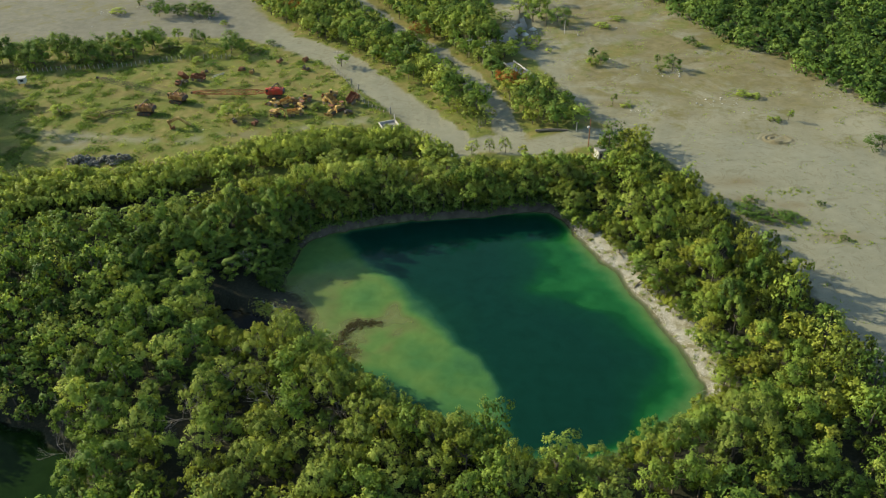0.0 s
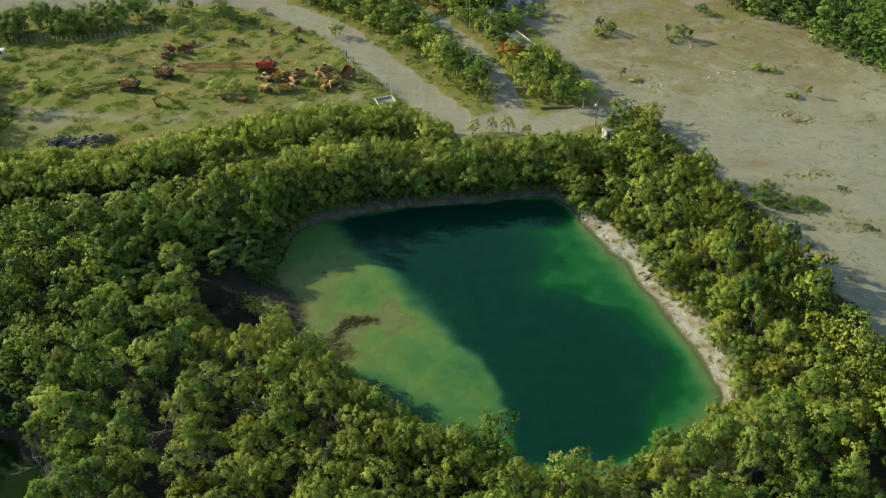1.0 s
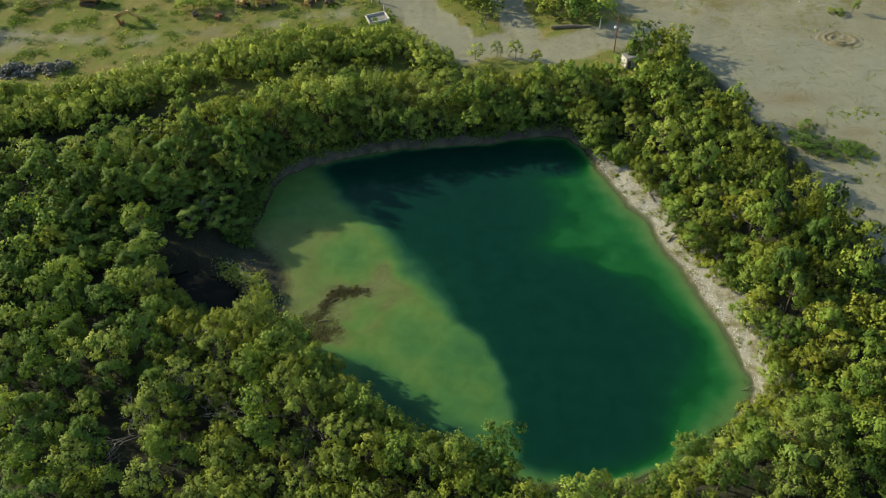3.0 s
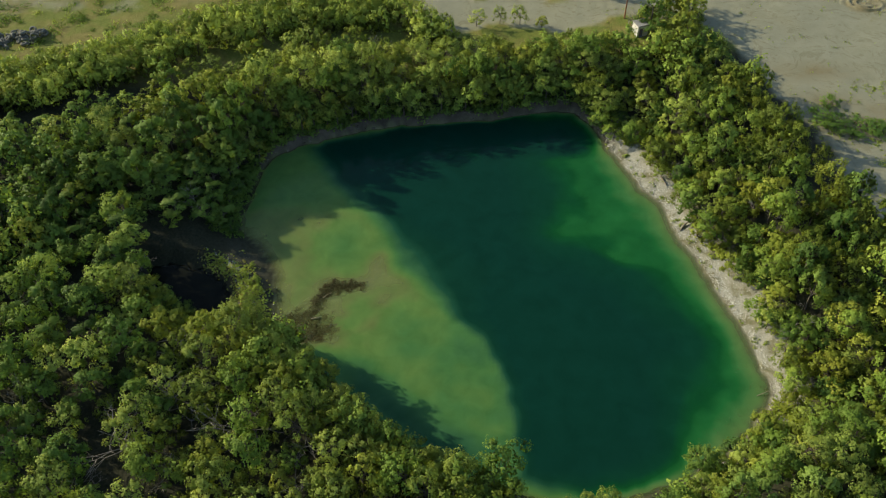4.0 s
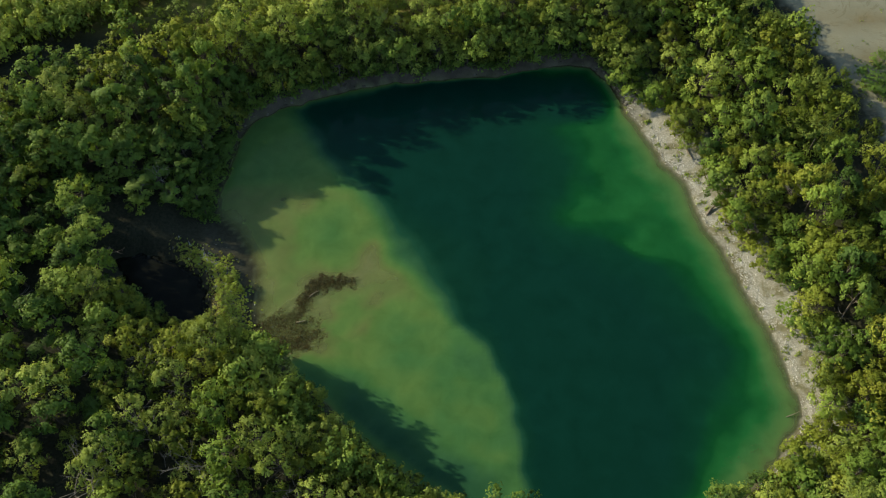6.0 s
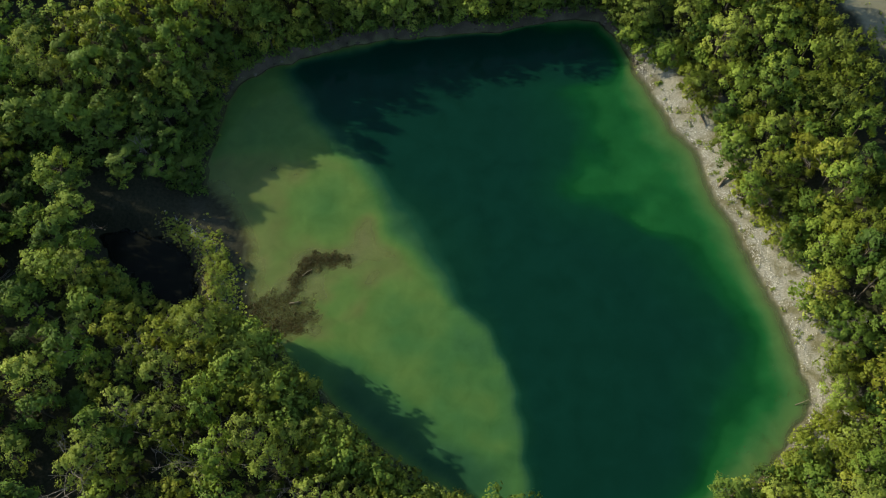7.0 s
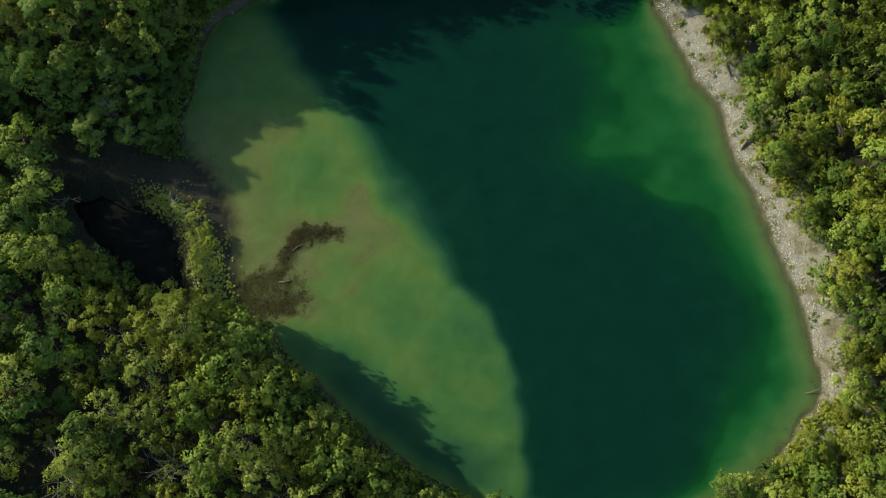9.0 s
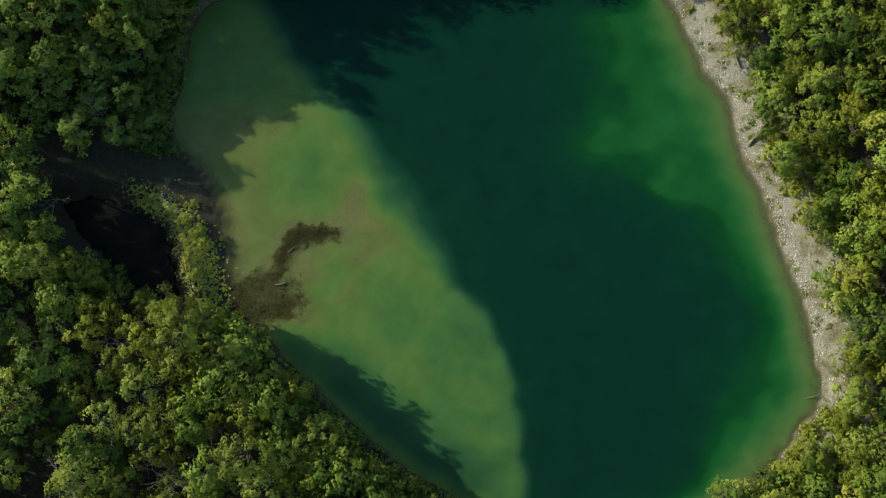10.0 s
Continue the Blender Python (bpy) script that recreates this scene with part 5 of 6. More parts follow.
# ---- machines and built things ----
def paint_material(name, a, b, rust=0.5, rough=0.55):
    n = Nodes(name)
    v = n.local()
    big, small = n.noise(0.9, 5.0, 0.65, v), n.noise(6.0, 4.0, 0.6, v)
    tone = n.math("ADD", n.math("MULTIPLY", big, 0.7), n.math("MULTIPLY", small, 0.3))
    worn = n.ramp(tone, (0.5 - 0.12 * rust - 0.05, 0.0), (0.62 - 0.12 * rust, 1.0))
    n.base(n.mix(worn, n.mix(small, a, b), n.mix(small, (0.10, 0.040, 0.018), (0.22, 0.085, 0.035))), rough, 0.0, 0.35)
    n.bump(small, 0.15, 0.01)
    return n.mat


def plain_material(name, a, b, rough=0.7, metal=0.0, scale=5.0):
    n = Nodes(name)
    g = n.noise(scale, 4.0, 0.6, n.local())
    n.base(n.ramp(g, (0.3, a), (0.7, b)), rough, metal)
    return n.mat


YELLOW = paint_material("faded_yellow_paint", (0.60, 0.36, 0.07), (0.78, 0.56, 0.19), 0.3)
OCHRE = paint_material("rusty_ochre_paint", (0.44, 0.24, 0.06), (0.58, 0.36, 0.12), 0.6)
RED = paint_material("red_paint", (0.42, 0.030, 0.018), (0.55, 0.060, 0.030), 0.05)
RUST = paint_material("rusted_steel", (0.20, 0.085, 0.045), (0.32, 0.15, 0.08), 0.6, 0.85)
STEEL = plain_material("dark_greasy_steel", (0.035, 0.030, 0.026), (0.11, 0.085, 0.065), 0.7)
RUBBER = plain_material("old_rubber", (0.055, 0.055, 0.045), (0.25, 0.245, 0.205), 0.85)
WHITE = plain_material("white_paint", (0.46, 0.45, 0.41), (0.60, 0.59, 0.55), 0.6)
PALE_CONCRETE = plain_material("pale_concrete", (0.38, 0.365, 0.33), (0.52, 0.50, 0.46), 0.9)
CONCRETE = plain_material("grey_concrete", (0.20, 0.195, 0.175), (0.30, 0.29, 0.27), 0.9)
WOOD = plain_material("grey_post_wood", (0.34, 0.31, 0.26), (0.54, 0.50, 0.43), 0.9)
BLUE = paint_material("blue_paint", (0.05, 0.10, 0.22), (0.10, 0.17, 0.32), 0.3)
glass = Nodes("dark_glass")
glass.base((0.03, 0.04, 0.045), 0.08, 0.0, 0.5)
GLASS = glass.mat


def box(bm, c, s, rz=0.0, ry=0.0, rx=0.0, bevel=0.05, taper=1.0):
    """A bevelled box; taper narrows its top."""
    got = bmesh.ops.create_cube(bm, size=1.0)["verts"]
    for v in got:
        if v.co.z > 0:
            v.co.x *= taper
            v.co.y *= taper
    m = Matrix.Translation(c) @ Euler((rx, ry, rz)).to_matrix().to_4x4() @ Matrix.Diagonal((*s, 1))
    bmesh.ops.transform(bm, matrix=m, verts=got)
    if bevel:
        edges = list({e for v in got for e in v.link_edges})
        bmesh.ops.bevel(bm, geom=edges, offset=min(bevel, 0.3 * min(s)), segments=1, affect="EDGES")
    return bm


def rod(bm, a, b, r, n=6, r2=None):
    a, b = Vector(a), Vector(b)
    d = b - a
    got = bmesh.ops.create_cone(bm, cap_ends=True, segments=n, radius1=r, radius2=r if r2 is None else r2, depth=d.length)["verts"]
    bmesh.ops.transform(bm, matrix=Matrix.Translation((a + b) / 2) @ d.to_track_quat("Z", "Y").to_matrix().to_4x4(), verts=got)
    return bm


def part(name, bm, material, parent, label=""):
    me = bpy.data.meshes.new(name)
    bm.to_mesh(me)
    bm.free()
    me.materials.append(material)
    return child(name, me, parent, label)


def B():
    return bmesh.new()


def stand(name, x, y, heading, label, category, group="", size=1.0):
    """An empty at the foot of a thing, turned to its heading in degrees."""
    ob = new(name)
    ob.empty_display_size = 0.5
    size = {"scrapped machines": 0.70, "old crawler cranes": 0.8}.get(group, size)
    ob.matrix_basis = pose(x, y, height_at(x, y), 0, 0, heading) @ Matrix.Diagonal((size, size, size, 1))
    return tagged(ob, label, category, group)


def add_track(parent, y, length=3.6, high=0.95, width=0.6):
    """A crawler track: a flat loop round end wheels, with shoes."""
    bm = B()
    r = high / 2
    n = 30
    ring = []
    for i in range(n):
        t = i / n
        a = 6.28318 * t
        cx = (length / 2 - r) * (1 if math.cos(a) > 0 else -1)
        ring.append((cx + r * math.cos(a), r + r * math.sin(a)))
    vs = [[bm.verts.new((px, y + w, pz)) for px, pz in ring] for w in (-width / 2, width / 2)]
    for i in range(n):
        j = (i + 1) % n
        bm.faces.new((vs[0][i], vs[0][j], vs[1][j], vs[1][i]))
    bm.faces.new(vs[0][::-1])
    bm.faces.new(vs[1])
    for i in range(0, n, 2):
        px, pz = ring[i]
        box(bm, (px, y, pz), (0.16, width * 1.08, 0.10), 0, -6.28318 * i / n + 1.57, 0, 0)
    track = part("track", bm, STEEL, parent)
    for k in (-1, 0, 1):
        bm = B()
        rod(bm, (k * (length / 2 - r), y - width * 0.56, r), (k * (length / 2 - r), y + width * 0.56, r), r * 0.6, 10)
        part("road_wheel", bm, RUST, track)
    return track


def add_wheel(parent, x, y, r=0.65, w=0.42):
    bm = B()
    rod(bm, (x, y - w / 2, r), (x, y + w / 2, r), r, 16)
    tyre = part("tyre", bm, RUBBER, parent)
    bm = B()
    rod(bm, (x, y - w * 0.54, r), (x, y + w * 0.54, r), r * 0.5, 10)
    part("rim", bm, OCHRE, tyre)
    return tyre


def lattice(a, b, w=0.9, bays=14, r=0.055):
    """A four-chord lattice boom from a to b, tapered at both ends."""
    a, b = Vector(a), Vector(b)
    d = (b - a).normalized()
    side = d.cross(Vector((0, 0, 1))).normalized()
    upw = side.cross(d).normalized()
    bm = B()
    rows = []
    for i in range(bays + 1):
        t = i / bays
        k = min(1.0, 0.25 + 5 * t, 0.25 + 5 * (1 - t)) * w / 2
        c = a.lerp(b, t)
        rows.append([c + side * k * p + upw * k * q for p, q in ((-1, -1), (1, -1), (1, 1), (-1, 1))])
    for i in range(bays):
        for j in range(4):
            rod(bm, rows[i][j], rows[i + 1][j], r, 4)
            rod(bm, rows[i][j], rows[i + 1][(j + 1) % 4], r * 0.6, 3)
        rod(bm, rows[i][0], rows[i][2], r * 0.6, 3)
    return bm


def crawler_crane(x, y, heading, paint, label, boom_tip, boom_paint):
    """A cable crane: tracks, turning house with engine hood, cab, gantry and a lattice boom."""
    ob = stand("crawler_crane", x, y, heading, label, "crane", "old crawler cranes")
    for s in (-1, 1):
        add_track(ob, s * 1.25, 4.2, 1.0, 0.7)
    bm = B()
    rod(bm, (0, 0, 0.9), (0, 0, 1.35), 1.0, 16)
    box(bm, (0, 0, 0.75), (2.2, 2.0, 0.4))
    part("turntable", bm, STEEL, ob)
    bm = B()
    box(bm, (-0.5, 0, 2.05), (4.6, 2.9, 1.35), bevel=0.07)
    box(bm, (-1.3, 0.35, 2.95), (1.9, 1.5, 0.5), bevel=0.06, taper=0.85)
    box(bm, (0.6, -0.5, 2.85), (1.1, 1.2, 0.3), bevel=0.05)
    rod(bm, (-0.1, 0.9, 2.7), (-0.1, 0.9, 3.7), 0.13, 8)
    for k in range(4):
        box(bm, (-1.9 + k * 0.7, 1.46, 2.3), (0.5, 0.06, 1.1), bevel=0.02)
        box(bm, (-1.9 + k * 0.7, -1.46, 2.3), (0.5, 0.06, 1.1), bevel=0.02)
    part("house", bm, paint, ob)
    bm = B()
    box(bm, (1.95, 0.85, 2.35), (1.1, 1.1, 1.9), bevel=0.1, taper=0.9)
    cab = part("cab", bm, paint, ob)
    bm = B()
    box(bm, (2.48, 0.85, 2.6), (0.06, 0.8, 0.9), bevel=0.02)
    box(bm, (1.95, 1.38, 2.6), (0.7, 0.06, 0.8), bevel=0.02)
    part("window", bm, GLASS, cab)
    bm = B()
    box(bm, (-2.95, 0, 2.0), (0.6, 2.7, 1.1), bevel=0.15)
    part("counterweight", bm, STEEL, ob)
    bm = B()
    for s in (-1, 1):
        rod(bm, (1.2, s * 0.7, 2.7), (-1.2, s * 0.45, 4.6), 0.13, 5)
        rod(bm, (-2.2, s * 0.7, 2.7), (-1.2, s * 0.45, 4.6), 0.12, 5)
    rod(bm, (-1.2, -0.5, 4.6), (-1.2, 0.5, 4.6), 0.1, 6)
    part("gantry", bm, STEEL, ob)
    tip = ob.matrix_basis.inverted() @ Vector(boom_tip)
    root = Vector((1.9, -0.3, 1.7))
    boom = part("boom", lattice(root, tip, 1.15, 18, 0.06 if boom_paint is STEEL else 0.10), boom_paint, ob)
    bm = B()
    rod(bm, tip + Vector((0, -0.35, 0)), tip + Vector((0, 0.35, 0)), 0.32, 12)
    part("sheave", bm, STEEL, boom)
    bm = B()
    for s in (-0.4, 0.4):
        rod(bm, (-1.2, s, 4.6), tip, 0.022, 3)
    part("pendant_cable", bm, STEEL, ob)
    return ob


def bulldozer(x, y, heading, paint, label):
    ob = stand("bulldozer", x, y, heading, label, "bulldozer", "scrapped machines")
    for s in (-1, 1):
        add_track(ob, s * 0.95, 3.0, 0.95, 0.5)
    bm = B()
    box(bm, (0.6, 0, 1.35), (2.2, 1.1, 1.1), bevel=0.12, taper=0.92)
    box(bm, (-1.0, 0, 1.2), (1.2, 1.3, 0.9), bevel=0.1)
    rod(bm, (0.9, 0.2, 1.8), (0.9, 0.2, 2.6), 0.07, 8)
    part("hull", bm, paint, ob)
    bm = B()
    for px in (-1.4, -0.2):
        for s in (-0.65, 0.65):
            rod(bm, (px, s, 1.5), (px, s, 2.9), 0.05, 5)
    box(bm, (-0.8, 0, 2.95), (1.7, 1.6, 0.12), bevel=0.04)
    part("canopy", bm, RUST, ob)
    bm = B()
    box(bm, (-0.9, 0, 1.75), (0.6, 0.8, 0.2), bevel=0.05)
    box(bm, (-1.25, 0, 2.05), (0.15, 0.8, 0.6), bevel=0.05)
    part("seat", bm, STEEL, ob)
    bm = B()
    for k in range(5):
        a = -0.5 + k * 0.25
        box(bm, (2.25 - 0.35 * math.cos(a * 1.6), 0, 0.6 + k * 0.22 - 0.45), (0.09, 3.1, 0.27), 0, a * 0.9, 0, 0)
    part("blade", bm, paint, ob)
    bm = B()
    for s in (-1.3, 1.3):
        rod(bm, (0.0, s, 0.5), (2.1, s, 0.45), 0.1, 6)
    part("push_arm", bm, RUST, ob)
    return ob


def wheel_loader(x, y, heading, paint, label, lift=0.0):
    ob = stand("wheel_loader", x, y, heading, label, "loader", "scrapped machines")
    for px in (-1.4, 1.4):
        for s in (-0.95, 0.95):
            add_wheel(ob, px, s, 0.72, 0.5)
    bm = B()
    box(bm, (-1.6, 0, 1.55), (2.1, 1.4, 1.1), bevel=0.15, taper=0.9)
    box(bm, (0, 0, 0.95), (4.0, 1.0, 0.5), bevel=0.08)
    part("chassis", bm, paint, ob)
    bm = B()
    box(bm, (-0.1, 0, 2.1), (1.2, 1.3, 1.5), bevel=0.1, taper=0.88)
    cab = part("cab", bm, paint, ob)
    bm = B()
    box(bm, (0.5, 0, 2.3), (0.06, 0.95, 0.8), 0, -0.06, 0, 0.02)
    for s in (-0.62, 0.62):
        box(bm, (-0.1, s, 2.3), (0.8, 0.06, 0.75), bevel=0.02)
    part("window", bm, GLASS, cab)
    bm = B()
    for s in (-0.5, 0.5):
        rod(bm, (0.7, s, 1.6), (2.5, s, 0.75 + lift), 0.12, 6)
        rod(bm, (1.0, s, 1.1), (2.1, s, 1.2 + lift * 0.7), 0.07, 6)
    part("lift_arm", bm, paint, ob)
    bm = B()
    box(bm, (2.75, 0, 0.35 + lift), (0.1, 2.5, 0.9), 0, 0.2, 0, 0.02)
    box(bm, (3.1, 0, 0.02 + lift), (0.8, 2.5, 0.1), 0, -0.1, 0, 0.02)
    for s in (-1.22, 1.22):
        box(bm, (3.0, s, 0.35 + lift), (0.7, 0.08, 0.7), 0, 0.3, 0, 0.02)
    part("bucket", bm, RUST, ob)
    return ob


def dump_truck(x, y, heading, paint, label, tip=0.0, cab_paint=None, name="dump_truck"):
    ob = stand(name, x, y, heading, label, "truck", "scrapped machines")
    for px in (-1.9, -0.7, 1.9):
        for s in (-0.95, 0.95):
            add_wheel(ob, px, s, 0.55, 0.4)
    bm = B()
    for s in (-0.45, 0.45):
        box(bm, (0, s, 0.85), (5.6, 0.16, 0.28), bevel=0.03)
    for k in range(5):
        box(bm, (-2.4 + k * 1.2, 0, 0.85), (0.12, 0.9, 0.2), bevel=0.02)
    part("chassis", bm, STEEL, ob)
    bm = B()
    box(bm, (2.0, 0, 1.6), (1.3, 2.0, 1.6), bevel=0.15, taper=0.88)
    box(bm, (2.75, 0, 1.2), (0.6, 1.7, 0.8), bevel=0.15)
    cab = part("cab", bm, cab_paint or paint, ob)
    bm = B()
    box(bm, (2.58, 0, 1.98), (0.06, 1.5, 0.6), 0, -0.1, 0, 0.02)
    part("windscreen", bm, GLASS, cab)
    bm = B()
    c, sn = math.cos(tip), math.sin(tip)

    def turn(px, pz):
        return (-2.6 + (px + 2.6) * c - (pz - 1.05) * sn, 1.05 + (px + 2.6) * sn + (pz - 1.05) * c)

    for (px, pz), size, yy in (((-0.7, 1.1), (3.9, 2.3, 0.1), 0), ((-0.7, 1.65), (3.9, 0.1, 1.1), 1.15), ((-0.7, 1.65), (3.9, 0.1, 1.1), -1.15), ((1.2, 1.75), (0.1, 2.3, 1.3), 0)):
        qx, qz = turn(px, pz)
        box(bm, (qx, yy, qz), size, 0, -tip, 0, 0.02)
    for k in range(4):
        qx, qz = turn(-2.2 + k * 1.0, 1.65)
        for s in (-1.24, 1.24):
            box(bm, (qx, s, qz), (0.14, 0.1, 1.1), 0, -tip, 0, 0.02)
    part("dump_body", bm, paint, ob, "rusty tipping body")
    return ob


def excavator(x, y, heading, paint, label, arm_only=False):
    ob = stand("digger_arm" if arm_only else "excavator", x, y, heading, label, "excavator", "" if arm_only else "scrapped machines", 1.35)
    if not arm_only:
        for s in (-1, 1):
            add_track(ob, s * 1.0, 3.2, 0.85, 0.5)
        bm = B()
        box(bm, (-0.6, 0, 1.6), (2.6, 2.2, 1.0), bevel=0.15)
        part("house", bm, paint, ob)
        bm = B()
        box(bm, (0.7, 0.65, 1.9), (1.1, 0.85, 1.5), bevel=0.1, taper=0.9)
        part("cab", bm, paint, ob)
    z = 0.1 if arm_only else 1.6
    bm = B()
    for s in (-0.18, 0.18):
        box(bm, (1.5, s, z + 0.9), (2.4, 0.08, 0.42), 0, -0.75, 0, 0.02)
        box(bm, (3.1, s, z + 1.45), (1.8, 0.08, 0.36), 0, 0.35, 0, 0.02)
    box(bm, (1.5, 0, z + 1.08), (2.4, 0.4, 0.07), 0, -0.75, 0, 0.02)
    box(bm, (3.1, 0, z + 1.6), (1.8, 0.4, 0.07), 0, 0.35, 0, 0.02)
    part("boom", bm, paint, ob)
    bm = B()
    box(bm, (3.95, 0, z * 0.5 + 0.65), (0.34, 0.34, 1.9 + z * 0.3), 0, 0.25, 0, 0.04)
    rod(bm, (2.6, 0, z + 1.9), (3.9, 0, z + 1.45), 0.09, 6)
    part("stick", bm, paint, ob)
    bm = B()
    for k in range(5):
        a = 0.4 + k * 0.5
        box(bm, (3.65 - 0.42 * math.cos(a), 0, 0.42 - 0.34 * math.sin(a) + 0.1), (0.26, 0.9, 0.06), 0, a + 1.57, 0, 0)
    part("bucket", bm, RUST, ob)
    return ob


def scrap(x, y, heading, paint, label, seed):
    """A heap-like wreck: a bent frame, an engine block, a drum and loose plates."""
    rng = np.random.RandomState(seed)
    ob = stand("machine_wreck", x, y, heading, label, "scrap", "scrapped machines")
    bm = B()
    for s in (-0.5, 0.5):
        box(bm, (0, s, 0.5), (3.2, 0.15, 0.25), 0, rng.uniform(-0.1, 0.1), 0, 0.03)
    for k in range(4):
        box(bm, (-1.3 + 0.85 * k, 0, 0.52), (0.12, 1.0, 0.15), bevel=0.02)
    part("frame", bm, RUST, ob)
    bm = B()
    box(bm, (0.7, 0.05, 1.0), (1.2, 0.7, 0.8), 0, 0, 0.1, 0.08)
    for k in range(4):
        rod(bm, (0.3 + 0.25 * k, 0.3, 1.3), (0.3 + 0.25 * k, 0.3, 1.6), 0.06, 6)
    part("engine", bm, STEEL, ob)
    bm = B()
    rod(bm, (-0.9, -0.7, 0.95), (-0.9, 0.7, 0.95), 0.45, 12)
    part("drum", bm, paint, ob)
    for k in range(3):
        bm = B()
        box(bm, (rng.uniform(-1.2, 1.2), rng.uniform(-0.6, 0.6), 1.2 + 0.2 * k), (1.2, 0.8, 0.06), rng.uniform(0, 3), rng.uniform(-0.5, 0.5), 0.3, 0.01)
        part("plate", bm, paint, ob)
    return ob


crawler_crane(-44.6, 195.6, 182, RED, "bright red crawler crane with its lattice boom laid low", (-65.6, 196.4, 4.6), paint_material("red_boom_paint", (0.44, 0.05, 0.025), (0.58, 0.24, 0.08), 0.3))
crawler_crane(-68.2, 192.6, 160, OCHRE, "faded yellow crawler crane, its rusty boom half raised", (-90.5, 200.8, 7.0), STEEL)
crawler_crane(-74.3, 186.2, 175, OCHRE, "rusty yellow crawler crane with a long dark boom", (-88.0, 185.0, 3.4), STEEL)
dump_truck(-70.4, 204.4, 250, RUST, "rust-red dump truck with its body tipped up", 0.75)
dump_truck(-66.6, 206.6, 165, RUST, "rusty dump truck standing in the weeds", 0.05)
scrap(-66.0, 211.0, 40, RUST, "rusted machine frame standing in the grass", 1)
scrap(-56.5, 213.0, 10, RUST, "heap of rusted machine parts in weeds", 2)
scrap(-53.5, 211.5, 80, OCHRE, "rusted engine and plates in weeds", 3)
scrap(-39.4, 213.2, 150, STEEL, "small dark engine block lying in grass", 4)
scrap(-47.5, 219.5, 60, RUST, "rusted machine parts beside low bushes", 14)
excavator(-60.8, 179.4, 200, YELLOW, "yellow digger arm lying bent on the ground", True)
wheel_loader(-43.8, 190.4, 150, YELLOW, "faded yellow wheel loader among the wrecks")
dump_truck(-40.4, 190.6, 35, YELLOW, "faded yellow tipper with its bed raised a little", 0.22, OCHRE)
excavator(-42.4, 184.4, -25, YELLOW, "pale yellow excavator with its arm folded down")
dump_truck(-37.8, 184.9, 15, YELLOW, "yellow flat truck with an empty bed")
bulldozer(-36.9, 188.9, 140, YELLOW, "yellow bulldozer with a rusty canopy")
wheel_loader(-36.6, 193.0, 200, OCHRE, "rusty ochre loader beside a yellow bulldozer")
scrap(-33.4, 189.2, 100, STEEL, "grey scrap frame half lost in weeds", 5)
bulldozer(-29.2, 185.2, 250, YELLOW, "yellow bulldozer with a rusty tilted canopy")
dump_truck(-30.2, 190.6, 140, YELLOW, "rusty yellow tipper with its bed raised", 0.5)
bulldozer(-27.3, 187.6, 215, YELLOW, "faded yellow bulldozer with a raised blade")
scrap(-25.0, 185.0, 20, STEEL, "grey engine wreck beside the bulldozers", 6)
wheel_loader(-30.4, 195.2, 185, YELLOW, "small yellow loader with a dark cab", 0.4)
dump_truck(-24.4, 191.8, 60, RUST, "rust-red tipper with a raised body", 0.45)
scrap(-46.4, 180.0, 70, RUST, "rusty box and parts beside bushes", 7)
scrap(-51.5, 180.6, 120, STEEL, "dark machine parts under a bush", 8)

bm = B()
rod(bm, (-1.1, 0, 1.0), (1.1, 0, 1.0), 0.95, 16)
tank = stand("rusty_tank", -40.6, 220.6, 60, "small rusty steel tank lying on the grass", "tank", size=0.65)
part("shell", bm, RUST, tank)
bm = B()
for k in (-0.6, 0.6):
    box(bm, (k, 0, 0.12), (0.2, 1.5, 0.25), bevel=0.03)
part("cradle", bm, STEEL, tank)
for k in range(3):
    bm = B()
    rod(bm, (-1.9 + 0.3 * k, 0.35 * k, 0.1 + 0.1 * (k == 1)), (1.7 + 0.2 * k, 0.35 * k + 0.3, 0.1 + 0.2 * (k == 1)), 0.07, 8)
    me = bpy.data.meshes.new("pipe")
    bm.to_mesh(me)
    bm.free()
    me.materials.append(WHITE)
    ob = new("pipe", me)
    ob.matrix_basis = pose(-62.0, 209.5, height_at(-62, 209.5), 0, 0, 38)
    tagged(ob, "pale steel pipe lying in the grass", "pipe", "pipes")

# heap of old tyres
def tyre_mesh(R=0.62, r=0.25, n=14, m=7):
    V, F = [], []
    for i in range(n):
        a = 6.28318 * i / n
        for j in range(m):
            b = 6.28318 * j / m
            k = 1.0 if abs(math.cos(b)) < 0.9 else 0.92
            V.append(((R + r * k * math.cos(b)) * math.cos(a), (R + r * k * math.cos(b)) * math.sin(a), 1.25 * r * math.sin(b)))
            F.append((i * m + j, ((i + 1) % n) * m + j, ((i + 1) % n) * m + (j + 1) % m, i * m + (j + 1) % m))
    return fast_mesh("tyre", V, F, [RUBBER])


